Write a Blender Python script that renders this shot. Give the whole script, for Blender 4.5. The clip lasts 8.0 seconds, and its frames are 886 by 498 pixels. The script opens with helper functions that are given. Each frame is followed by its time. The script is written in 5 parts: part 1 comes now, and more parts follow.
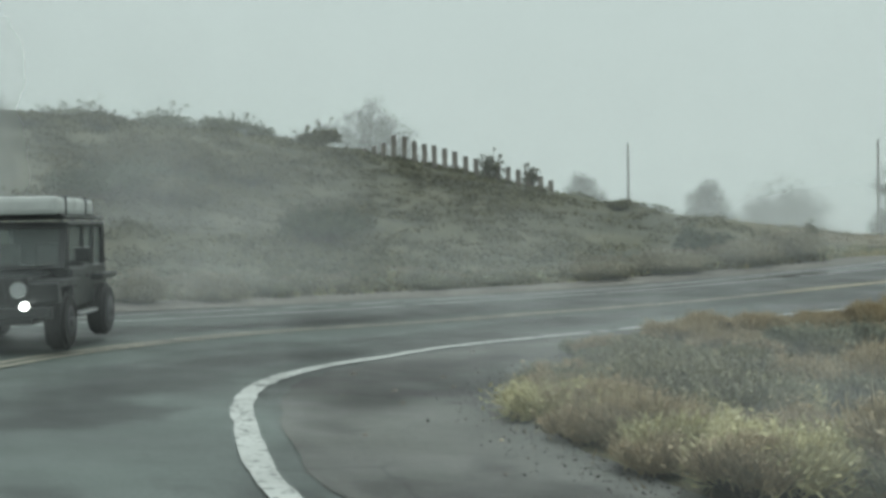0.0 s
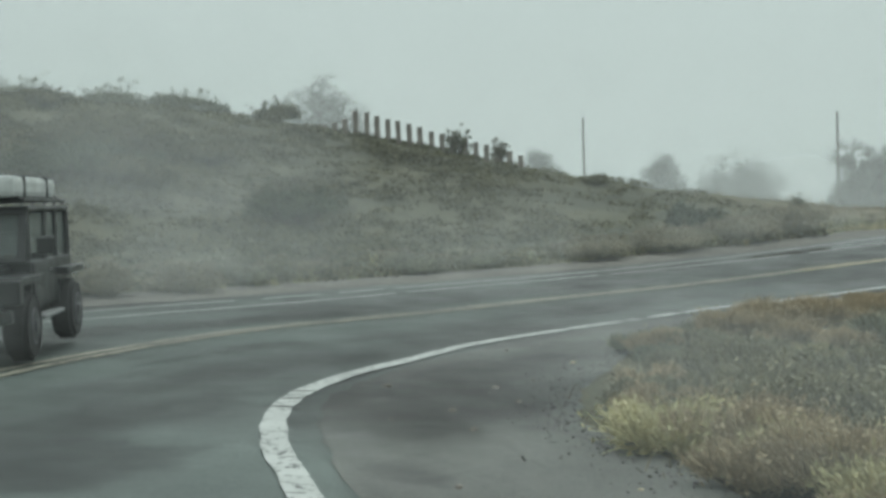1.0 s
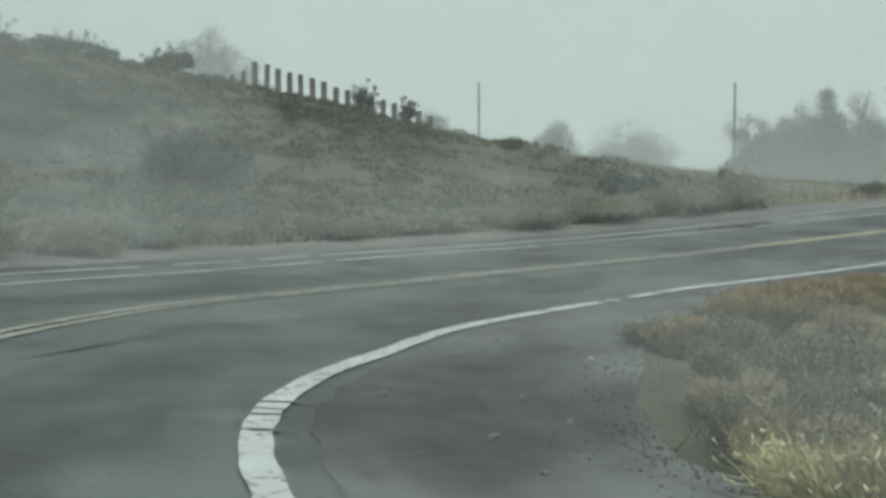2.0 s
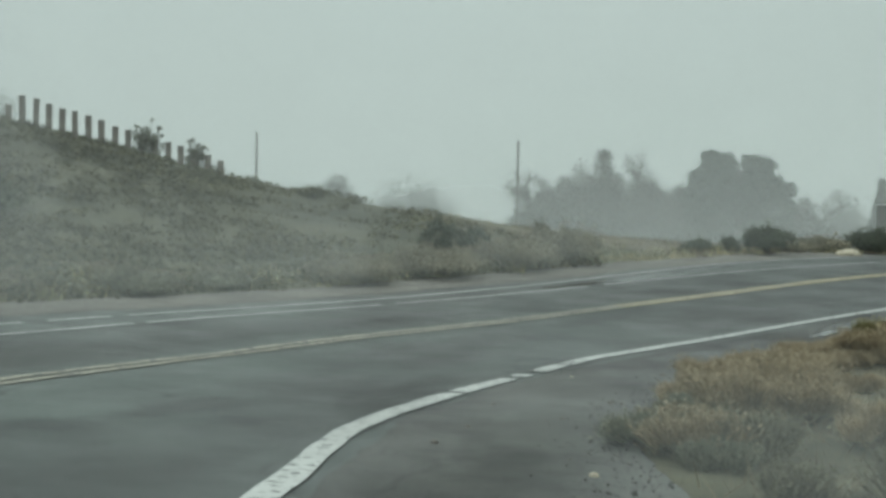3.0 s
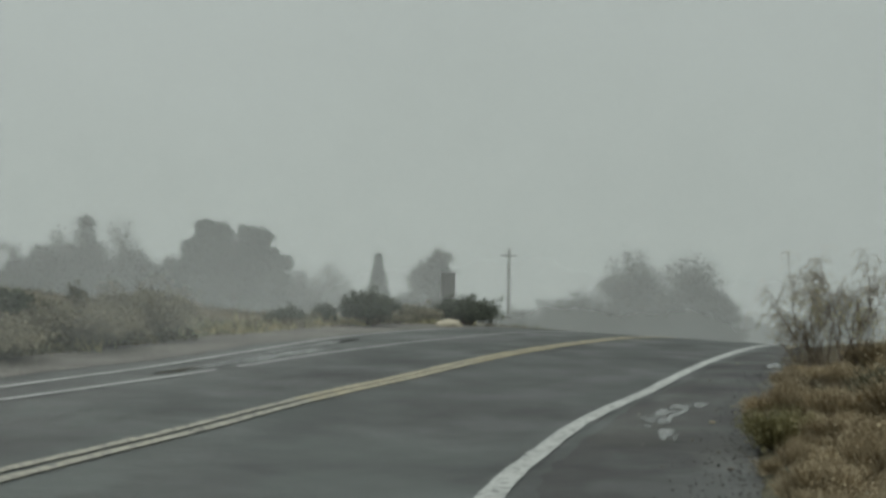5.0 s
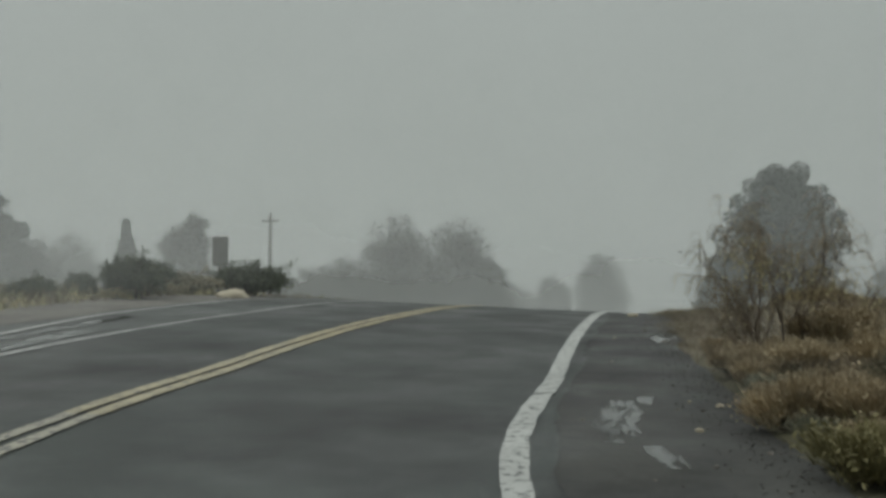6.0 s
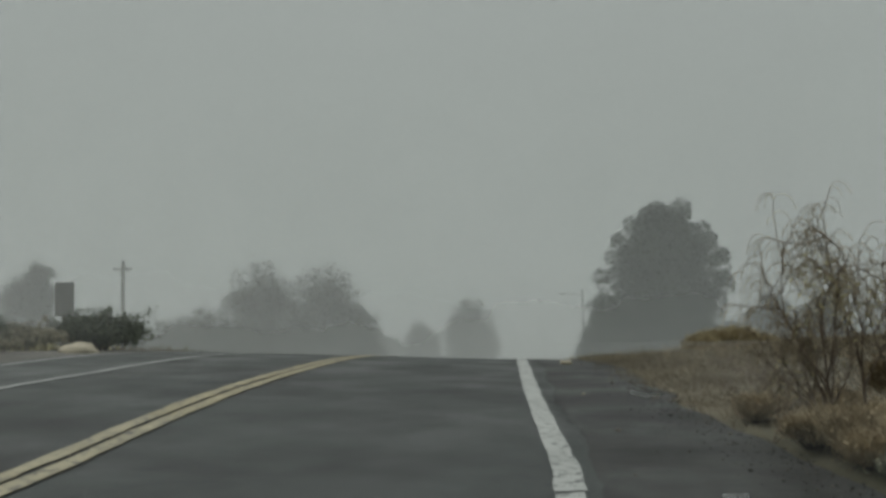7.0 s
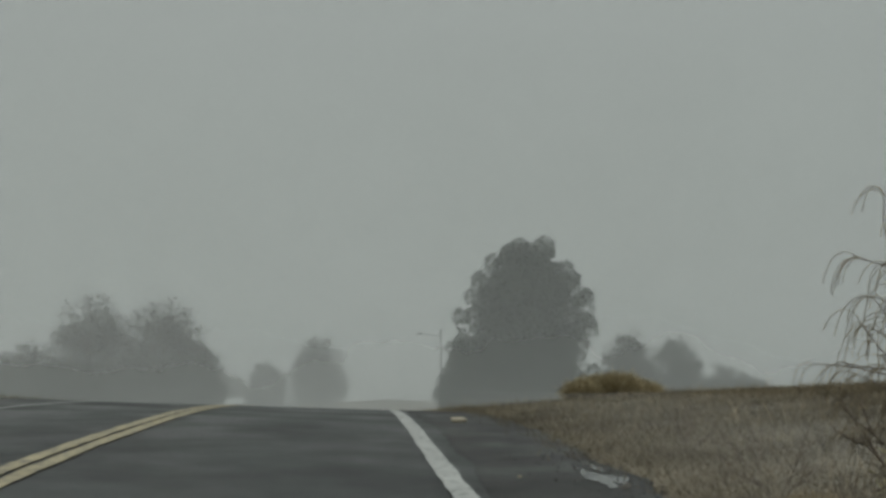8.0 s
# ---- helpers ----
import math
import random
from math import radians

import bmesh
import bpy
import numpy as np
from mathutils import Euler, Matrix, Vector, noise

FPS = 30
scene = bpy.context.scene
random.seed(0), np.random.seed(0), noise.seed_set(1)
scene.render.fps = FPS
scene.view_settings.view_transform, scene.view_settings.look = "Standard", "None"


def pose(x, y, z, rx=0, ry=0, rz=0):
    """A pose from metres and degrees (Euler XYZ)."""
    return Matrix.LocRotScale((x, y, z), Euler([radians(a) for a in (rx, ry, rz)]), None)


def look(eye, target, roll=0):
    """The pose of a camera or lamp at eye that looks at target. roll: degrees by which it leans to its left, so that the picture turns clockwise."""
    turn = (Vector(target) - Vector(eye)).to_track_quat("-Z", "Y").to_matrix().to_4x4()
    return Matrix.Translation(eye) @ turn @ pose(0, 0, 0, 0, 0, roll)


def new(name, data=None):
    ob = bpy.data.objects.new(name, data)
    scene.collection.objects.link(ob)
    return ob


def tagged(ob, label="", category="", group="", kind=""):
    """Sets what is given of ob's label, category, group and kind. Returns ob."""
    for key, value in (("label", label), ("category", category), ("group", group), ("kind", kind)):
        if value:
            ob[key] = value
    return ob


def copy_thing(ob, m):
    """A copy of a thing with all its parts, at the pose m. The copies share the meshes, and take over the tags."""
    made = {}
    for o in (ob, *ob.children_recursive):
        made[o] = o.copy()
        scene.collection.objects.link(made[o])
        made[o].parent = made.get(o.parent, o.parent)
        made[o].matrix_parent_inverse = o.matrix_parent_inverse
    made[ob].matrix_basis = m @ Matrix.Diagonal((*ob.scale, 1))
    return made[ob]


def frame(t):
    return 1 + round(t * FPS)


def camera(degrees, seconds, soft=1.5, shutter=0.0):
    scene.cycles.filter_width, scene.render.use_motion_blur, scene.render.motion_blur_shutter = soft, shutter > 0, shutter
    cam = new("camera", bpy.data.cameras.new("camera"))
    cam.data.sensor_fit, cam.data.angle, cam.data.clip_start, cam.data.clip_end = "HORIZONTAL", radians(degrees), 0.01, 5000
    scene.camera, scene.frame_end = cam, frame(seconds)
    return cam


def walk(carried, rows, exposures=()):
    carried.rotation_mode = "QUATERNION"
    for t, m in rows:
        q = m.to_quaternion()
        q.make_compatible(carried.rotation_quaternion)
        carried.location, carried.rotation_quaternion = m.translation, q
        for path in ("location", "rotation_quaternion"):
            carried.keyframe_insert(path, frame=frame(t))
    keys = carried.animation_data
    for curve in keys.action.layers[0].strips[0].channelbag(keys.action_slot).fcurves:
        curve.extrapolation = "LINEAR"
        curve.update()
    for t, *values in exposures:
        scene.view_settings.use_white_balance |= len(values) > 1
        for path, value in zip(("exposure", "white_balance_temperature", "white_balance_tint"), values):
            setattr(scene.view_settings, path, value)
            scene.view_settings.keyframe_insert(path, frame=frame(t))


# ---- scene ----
import itertools
cam = camera(40.0, 8.0, soft=3.4)
PATH = [
    (0, (0.090, 0.049, 1.499), (0.588, 10.034, 1.293), -1.10),
    (0.5, (-0.272, 1.240, 1.551), (0.453, 11.201, 1.055), -1.89),
    (1, (-0.794, 2.632, 1.524), (0.146, 12.580, 1.130), -1.94),
    (1.5, (-1.193, 4.095, 1.562), (0.405, 13.946, 0.926), 0.21),
    (1.7, (-1.308, 4.624, 1.521), (0.450, 14.443, 0.811), 0.03),
    (2.8, (-1.870, 8.694, 1.287), (1.216, 18.195, 0.837), 0.80),
    (3, (-1.858, 9.438, 1.248), (1.880, 18.711, 1.006), 0.92),
    (3.5, (-2.063, 11.396, 1.121), (2.468, 20.310, 1.076), -0.06),
    (4, (-1.884, 13.518, 0.981), (3.704, 21.811, 0.959), 1.45),
    (4.5, (-1.201, 15.733, 0.949), (5.302, 23.330, 0.954), 1.85),
    (4.7, (-0.876, 16.619, 0.880), (5.952, 23.921, 1.118), 1.63),
    (5.8, (2.231, 21.260, 0.808), (10.656, 26.636, 1.167), 0.12),
    (6, (2.816, 21.955, 0.775), (11.400, 27.079, 1.018), 0.28),
    (6.2, (3.463, 22.670, 0.714), (12.201, 27.522, 1.040), -0.69),
    (6.5, (4.444, 23.471, 0.756), (13.550, 27.581, 1.202), -0.57),
    (6.8, (5.614, 24.328, 0.694), (14.757, 28.319, 1.377), -0.69),
    (7, (6.247, 24.786, 0.706), (15.355, 28.864, 1.338), -0.93),
    (7.2, (6.956, 25.293, 0.684), (16.180, 29.096, 1.368), -1.29),
    (7.5, (7.969, 25.851, 0.726), (17.298, 29.360, 1.533), -0.51),
    (8, (9.763, 26.732, 0.846), (19.293, 29.614, 1.782), -0.27),
]
EXPOSURE = [(0.0, 0.52, 6150, -1), (1.7, 0.48, 6130, -1), (3.0, 0.38, 6150, -3), (4.0, 0.08, 6150, -4), (4.5, 0.1, 6300, 0), (6.0, -0.13, 6480, 6), (8.0, -0.27, 6480, 6)]
walk(cam, [(t, look(eye, target, roll)) for t, eye, target, roll in PATH], EXPOSURE)

# ---- world and sun ----
world = bpy.data.worlds.new("overcast")
scene.world = world
world.use_nodes = True
wn, wl = world.node_tree.nodes, world.node_tree.links
wn.clear()
w_out = wn.new("ShaderNodeOutputWorld")
w_bg = wn.new("ShaderNodeBackground")
w_sky = wn.new("ShaderNodeTexSky")
w_sky.sky_type, w_sky.sun_disc = "NISHITA", False
w_sky.sun_elevation, w_sky.sun_rotation = radians(50), radians(200)
w_sky.dust_density = 6.0
w_grey = wn.new("ShaderNodeHueSaturation")
w_grey.inputs["Saturation"].default_value = 0.1
w_grey.inputs["Value"].default_value = 0.08
wl.new(w_sky.outputs[0], w_grey.inputs["Color"])
# cloud layer: brighter overhead than at the horizon, as under fog
w_tc = wn.new("ShaderNodeTexCoord")
w_sep = wn.new("ShaderNodeSeparateXYZ")
wl.new(w_tc.outputs["Generated"], w_sep.inputs[0])
w_ramp = wn.new("ShaderNodeValToRGB")
w_ramp.color_ramp.elements[0].position, w_ramp.color_ramp.elements[0].color = 0.0, (0.40, 0.43, 0.415, 1)
w_ramp.color_ramp.elements[1].position, w_ramp.color_ramp.elements[1].color = 1.0, (0.98, 1.0, 1.0, 1)
mid_sky = w_ramp.color_ramp.elements.new(0.3)
mid_sky.color = (0.43, 0.46, 0.45, 1)
wl.new(w_sep.outputs["Z"], w_ramp.inputs[0])
w_noise = wn.new("ShaderNodeTexNoise")
w_noise.inputs["Scale"].default_value, w_noise.inputs["Detail"].default_value = 2.2, 3
wl.new(w_tc.outputs["Generated"], w_noise.inputs["Vector"])
w_var = wn.new("ShaderNodeMapRange")
w_var.inputs["To Min"].default_value, w_var.inputs["To Max"].default_value = 0.92, 1.08
wl.new(w_noise.outputs[0], w_var.inputs[0])
w_mul = wn.new("ShaderNodeMix")
w_mul.data_type, w_mul.blend_type = "RGBA", "MULTIPLY"
w_mul.inputs[0].default_value = 1.0
wl.new(w_ramp.outputs[0], w_mul.inputs[6])
wl.new(w_var.outputs[0], w_mul.inputs[7])
w_mix = wn.new("ShaderNodeMix")
w_mix.data_type = "RGBA"
w_mix.inputs[0].default_value = 0.08
wl.new(w_mul.outputs[2], w_mix.inputs[6])
wl.new(w_grey.outputs[0], w_mix.inputs[7])
wl.new(w_mix.outputs[2], w_bg.inputs[0])
wl.new(w_bg.outputs[0], w_out.inputs[0])
sun_data = bpy.data.lights.new("sun", "SUN")
sun_data.energy, sun_data.angle, sun_data.color = 0.5, radians(40), (1.0, 0.97, 0.93)
sun = new("sun", sun_data)
sun.matrix_world = pose(0, 0, 60, 40, 0, 160)

# ---- materials ----
def material(name):
    m = bpy.data.materials.new(name)
    m.use_nodes = True
    nt = m.node_tree
    return m, nt, nt.nodes["Principled BSDF"]


def noise_node(nt, scale, detail=4.0, rough=0.6, stretch=None):
    tc = nt.nodes.new("ShaderNodeTexCoord")
    n = nt.nodes.new("ShaderNodeTexNoise")
    n.inputs["Scale"].default_value, n.inputs["Detail"].default_value, n.inputs["Roughness"].default_value = scale, detail, rough
    if stretch:
        mp = nt.nodes.new("ShaderNodeMapping")
        mp.inputs["Rotation"].default_value = (0, 0, radians(stretch[3]))
        mp.inputs["Scale"].default_value = stretch[:3]
        nt.links.new(tc.outputs["Object"], mp.inputs[0])
        nt.links.new(mp.outputs[0], n.inputs["Vector"])
    else:
        nt.links.new(tc.outputs["Object"], n.inputs["Vector"])
    return n.outputs[0]


def noise_colour(nt, scale):
    n = nt.nodes.new("ShaderNodeTexNoise")
    n.inputs["Scale"].default_value = scale
    tc = nt.nodes.new("ShaderNodeTexCoord")
    nt.links.new(tc.outputs["Object"], n.inputs["Vector"])
    return n.outputs["Color"]


def ramp(nt, value, stops):
    r = nt.nodes.new("ShaderNodeValToRGB")
    els = r.color_ramp.elements
    els[0].position, els[0].color = stops[0][0], (*stops[0][1], 1)
    els[1].position, els[1].color = stops[-1][0], (*stops[-1][1], 1)
    for p, c in stops[1:-1]:
        e = els.new(p)
        e.color = (*c, 1)
    nt.links.new(value, r.inputs[0])
    return r.outputs[0]


def remap(nt, value, a, b, lo=0.0, hi=1.0):
    r = nt.nodes.new("ShaderNodeMapRange")
    for n, v in zip(("From Min", "From Max", "To Min", "To Max"), (a, b, lo, hi)):
        r.inputs[n].default_value = v
    nt.links.new(value, r.inputs[0])
    return r.outputs[0]


def mixed(nt, fac, a, b, how="MIX"):
    m = nt.nodes.new("ShaderNodeMix")
    m.data_type, m.blend_type = "RGBA", how
    for sock, v in ((0, fac), (6, a), (7, b)):
        if isinstance(v, (tuple, list)):
            m.inputs[sock].default_value = (*v, 1)
        elif isinstance(v, float):
            m.inputs[sock].default_value = v
        else:
            nt.links.new(v, m.inputs[sock])
    return m.outputs[2]


def times(nt, a, b):
    m = nt.nodes.new("ShaderNodeMath")
    m.operation = "MULTIPLY"
    for i, v in enumerate((a, b)):
        if isinstance(v, float):
            m.inputs[i].default_value = v
        else:
            nt.links.new(v, m.inputs[i])
    return m.outputs[0]


def bump(nt, bsdf, height, strength=0.3, distance=0.02):
    b = nt.nodes.new("ShaderNodeBump")
    b.inputs["Strength"].default_value, b.inputs["Distance"].default_value = strength, distance
    nt.links.new(height, b.inputs["Height"])
    nt.links.new(b.outputs[0], bsdf.inputs["Normal"])


def leafy(name, dark, pale, spot, rough=0.75):
    """Foliage, twigs and grass: each leaf its own tone, with a slow drift from patch to patch."""
    m, nt, bsdf = material(name)
    isl = nt.nodes.new("ShaderNodeNewGeometry").outputs["Random Per Island"]
    c1 = ramp(nt, isl, [(0.0, dark), (0.55, pale), (1.0, spot)])
    patch = remap(nt, noise_node(nt, 0.28, 3), 0.3, 0.7, 0.6, 1.25)
    c2 = mixed(nt, 1.0, c1, patch, "MULTIPLY")
    nt.links.new(c2, bsdf.inputs["Base Color"])
    bsdf.inputs["Roughness"].default_value = rough
    bsdf.inputs["Specular IOR Level"].default_value = 0.25
    return m


def plain(name, colour, rough, metal=0.0, spread=0.12, scale=9.0, relief=0.0):
    m, nt, bsdf = material(name)
    n = noise_node(nt, scale, 5)
    lo, hi = tuple(c * (1 - spread) for c in colour), tuple(min(1, c * (1 + spread)) for c in colour)
    nt.links.new(ramp(nt, n, [(0.3, lo), (0.7, hi)]), bsdf.inputs["Base Color"])
    nt.links.new(remap(nt, noise_node(nt, scale * 0.35, 4), 0.3, 0.7, max(0.04, rough - 0.1), min(1, rough + 0.1)), bsdf.inputs["Roughness"])
    bsdf.inputs["Metallic"].default_value = metal
    if relief:
        bump(nt, bsdf, n, relief, 0.01)
    return m


def along_noise(nt, sx, sy, detail=5.0, rough=0.55):
    """Noise drawn out along the road: sx per metre of way, sy per metre across."""
    uv = nt.nodes.new("ShaderNodeUVMap")
    mp = nt.nodes.new("ShaderNodeMapping")
    mp.inputs["Scale"].default_value = (sx, sy, 1)
    n = nt.nodes.new("ShaderNodeTexNoise")
    n.inputs["Scale"].default_value, n.inputs["Detail"].default_value, n.inputs["Roughness"].default_value = 1.0, detail, rough
    nt.links.new(uv.outputs[0], mp.inputs[0])
    nt.links.new(mp.outputs[0], n.inputs["Vector"])
    return n.outputs[0]


def asphalt_material(name, tone, gravel, wet_lo, wet_hi):
    m, nt, bsdf = material(name)
    grain = noise_node(nt, 160, 3, 0.7)
    stone = noise_node(nt, 34, 4, 0.65)
    patch = noise_node(nt, 0.35, 4, 0.55)
    track = along_noise(nt, 0.2, 0.5, 4, 0.5)
    blot = noise_node(nt, 0.42, 5, 0.6)
    base = ramp(nt, stone, [(0.3, tuple(t * 0.75 for t in tone)), (0.7, tuple(t * 1.3 for t in tone))])
    base = mixed(nt, 1.0, base, remap(nt, patch, 0.3, 0.7, 0.7, 1.3), "MULTIPLY")
    base = mixed(nt, 1.0, base, remap(nt, track, 0.4, 0.58, 0.5, 1.3), "MULTIPLY")
    base = mixed(nt, 1.0, base, remap(nt, mixed(nt, 0.5, blot, track), 0.455, 0.5, 0.6, 1.1), "MULTIPLY")
    base = mixed(nt, remap(nt, grain, 0.56, 0.75, 0.0, gravel), base, (0.16, 0.16, 0.15))
    # haze and wet sheen put into base colour: paler in the bend, darker beyond
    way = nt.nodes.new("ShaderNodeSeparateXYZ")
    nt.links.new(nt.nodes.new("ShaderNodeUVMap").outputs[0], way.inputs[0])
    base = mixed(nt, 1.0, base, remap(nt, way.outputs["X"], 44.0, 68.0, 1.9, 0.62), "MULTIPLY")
    cell = nt.nodes.new("ShaderNodeTexVoronoi")
    cell.feature = "DISTANCE_TO_EDGE"
    cell.inputs["Scale"].default_value = 0.9
    warp = nt.nodes.new("ShaderNodeTexCoord")
    nt.links.new(mixed(nt, 0.22, warp.outputs["Object"], noise_colour(nt, 1.7)), cell.inputs["Vector"])
    seam = times(nt, remap(nt, cell.outputs["Distance"], 0.0, 0.022, 0.75, 0.0), remap(nt, noise_node(nt, 0.23, 3), 0.5, 0.6, 0.0, 1.0))
    base = mixed(nt, seam, base, (0.012, 0.012, 0.012))
    nt.links.new(base, bsdf.inputs["Base Color"])
    wet = remap(nt, mixed(nt, 0.5, track, noise_node(nt, 0.5, 4, 0.55)), 0.4, 0.6, wet_lo, wet_hi)
    nt.links.new(wet, bsdf.inputs["Roughness"])
    bsdf.inputs["Specular IOR Level"].default_value = 0.28
    bump(nt, bsdf, mixed(nt, 0.5, grain, stone), 0.25, 0.012)
    return m


def paint_material(name, colour, worn):
    m, nt, bsdf = material(name)
    chips = noise_node(nt, 11, 6, 0.7)
    dirt = noise_node(nt, 1.3, 5)
    c = mixed(nt, 1.0, colour, remap(nt, dirt, 0.3, 0.7, 0.72, 1.06), "MULTIPLY")
    c = mixed(nt, remap(nt, chips, worn, worn + 0.07, 0.0, 1.0), c, (0.07, 0.072, 0.07))
    nt.links.new(c, bsdf.inputs["Base Color"])
    bsdf.inputs["Roughness"].default_value = 0.5
    bump(nt, bsdf, chips, 0.2, 0.004)
    return m


def ground_material():
    m, nt, bsdf = material("hillside_soil")
    big, fine = noise_node(nt, 0.16, 6, 0.62), noise_node(nt, 2.6, 7, 0.7)
    c = ramp(nt, big, [(0.36, (0.05, 0.051, 0.03)), (0.5, (0.078, 0.076, 0.044)), (0.66, (0.112, 0.104, 0.063))])
    tan = ramp(nt, big, [(0.36, (0.115, 0.096, 0.06)), (0.5, (0.155, 0.13, 0.084)), (0.66, (0.2, 0.17, 0.115))])
    place = nt.nodes.new("ShaderNodeSeparateXYZ")
    warp = nt.nodes.new("ShaderNodeTexCoord")
    nt.links.new(mixed(nt, 0.2, warp.outputs["Object"], mixed(nt, 1.0, noise_colour(nt, 0.2), (40.0, 40.0, 40.0), "MULTIPLY")), place.inputs[0])
    c = mixed(nt, remap(nt, place.outputs["X"], 14.0, 20.0), c, tan)
    c = mixed(nt, 1.0, c, remap(nt, fine, 0.25, 0.75, 0.72, 1.22), "MULTIPLY")
    nt.links.new(c, bsdf.inputs["Base Color"])
    bsdf.inputs["Roughness"].default_value = 0.95
    bump(nt, bsdf, fine, 0.6, 0.08)
    return m


def gravel_material(name="roadside_gravel"):
    m, nt, bsdf = material(name)
    v = nt.nodes.new("ShaderNodeTexVoronoi")
    v.inputs["Scale"].default_value = 26
    tc = nt.nodes.new("ShaderNodeTexCoord")
    nt.links.new(tc.outputs["Object"], v.inputs["Vector"])
    c = ramp(nt, v.outputs["Color"], [(0.0, (0.07, 0.066, 0.058)), (0.6, (0.14, 0.13, 0.11)), (1.0, (0.26, 0.25, 0.22))])
    c = mixed(nt, 1.0, c, remap(nt, noise_node(nt, 0.5, 5), 0.3, 0.7, 0.6, 1.25), "MULTIPLY")
    nt.links.new(c, bsdf.inputs["Base Color"])
    bsdf.inputs["Roughness"].default_value = 0.8
    bump(nt, bsdf, v.outputs["Distance"], 0.5, 0.02)
    return m


def fog_material(name, most, wisp, low, high, fade, ground_fade, thin=0.66):
    """Thin mist: lets most light through and scatters the rest; thins out upwards and in wisps."""
    m = bpy.data.materials.new(name)
    m.use_nodes = True
    nt = m.node_tree
    nt.nodes.clear()
    out = nt.nodes.new("ShaderNodeOutputMaterial")
    clear, dif, tra = (nt.nodes.new("ShaderNodeBsdf" + k) for k in ("Transparent", "Diffuse", "Translucent"))
    # droplets gather light from the whole sky above, whichever way the veil hangs
    for d, way in ((dif, 1.0), (tra, -1.0)):
        d.inputs["Color"].default_value = (0.89, 0.925, 0.905, 1)
        above = nt.nodes.new("ShaderNodeCombineXYZ")
        above.inputs["Z"].default_value = way
        nt.links.new(above.outputs[0], d.inputs["Normal"])
    both, mix = nt.nodes.new("ShaderNodeMixShader"), nt.nodes.new("ShaderNodeMixShader")
    nt.links.new(dif.outputs[0], both.inputs[1])
    nt.links.new(tra.outputs[0], both.inputs[2])
    pos = nt.nodes.new("ShaderNodeNewGeometry")
    sep = nt.nodes.new("ShaderNodeSeparateXYZ")
    nt.links.new(pos.outputs["Position"], sep.inputs[0])
    up = remap(nt, sep.outputs["Z"], high, fade, 1.0, 0.0)
    foot = remap(nt, sep.outputs["Z"], low, ground_fade, 0.0, 1.0)
    cloud = remap(nt, noise_node(nt, wisp, 6, 0.55), 0.22, 0.78, thin, 1.0)
    a = times(nt, times(nt, up, foot), times(nt, cloud, most))
    nt.links.new(a, mix.inputs[0])
    nt.links.new(clear.outputs[0], mix.inputs[1])
    nt.links.new(both.outputs[0], mix.inputs[2])
    nt.links.new(mix.outputs[0], out.inputs[0])
    return m


M_ROAD = asphalt_material("wet_asphalt", (0.034, 0.041, 0.0375), 0.1, 0.36, 0.6)
M_OLD = asphalt_material("old_shoulder_asphalt", (0.044, 0.045, 0.041), 0.5, 0.4, 0.8)
M_GRAVEL = gravel_material()
M_GROUND = ground_material()
M_WHITE = paint_material("worn_white_paint", (0.47, 0.485, 0.46), 0.54)
M_THIN = paint_material("faded_white_paint", (0.5, 0.51, 0.49), 0.57)
M_YELLOW = paint_material("worn_yellow_paint", (0.42, 0.36, 0.205), 0.53)
# fog greying put into the worn paint's colour: palest in the bend, yellower beyond
M_YELLOW_HAZED = paint_material("worn_hazed_yellow_paint", (0.385, 0.365, 0.285), 0.51)
M_YELLOW_PART_HAZED = paint_material("worn_part_hazed_yellow_paint", (0.415, 0.368, 0.235), 0.53)
M_CRACK = plain("tar_filled_crack", (0.02, 0.02, 0.02), 0.5)
M_PUDDLE, _g, _b = material("puddle_water")
_b.inputs["Base Color"].default_value = (0.03, 0.032, 0.03, 1)
_b.inputs["Roughness"].default_value = 0.04
_g.links.new(remap(_g, along_noise(_g, 1.6, 9.0, 4, 0.55), 0.42, 0.54, 0.0, 1.0), _b.inputs["Alpha"])
M_SCRUB = leafy("dry_scrub_leaves", (0.075, 0.075, 0.043), (0.115, 0.11, 0.062), (0.17, 0.156, 0.09))
M_SAGE = leafy("grey_sage_leaves", (0.15, 0.155, 0.112), (0.24, 0.24, 0.172), (0.35, 0.34, 0.25))
M_HILL = leafy("hill_scrub_leaves", (0.092, 0.09, 0.054), (0.122, 0.117, 0.072), (0.155, 0.146, 0.092))
M_DRYBUSH = leafy("dry_bush_twigs", (0.19, 0.172, 0.118), (0.27, 0.246, 0.172), (0.365, 0.332, 0.24))
M_STRAW = leafy("straw_grass", (0.42, 0.38, 0.2), (0.57, 0.52, 0.29), (0.7, 0.65, 0.4))
M_RUST = leafy("rusty_dry_brush", (0.3, 0.238, 0.148), (0.425, 0.345, 0.22), (0.56, 0.47, 0.315))
M_GREEN = leafy("evergreen_shrub_leaves", (0.05, 0.062, 0.04), (0.085, 0.1, 0.062), (0.13, 0.145, 0.09))
M_PINE = leafy("pine_needles", (0.052, 0.066, 0.048), (0.068, 0.085, 0.06), (0.09, 0.108, 0.078))
M_GREYLEAF = leafy("winter_tree_twigs", (0.06, 0.062, 0.05), (0.1, 0.1, 0.08), (0.14, 0.14, 0.11))
M_BARK = plain("bark", (0.06, 0.047, 0.036), 0.9, spread=0.35, scale=14, relief=0.5)
M_TIE = plain("weathered_timber", (0.19, 0.172, 0.15), 0.9, spread=0.35, scale=7, relief=0.4)
M_WILLOW = plain("willow_bark", (0.17, 0.13, 0.095), 0.9, spread=0.3, scale=20)
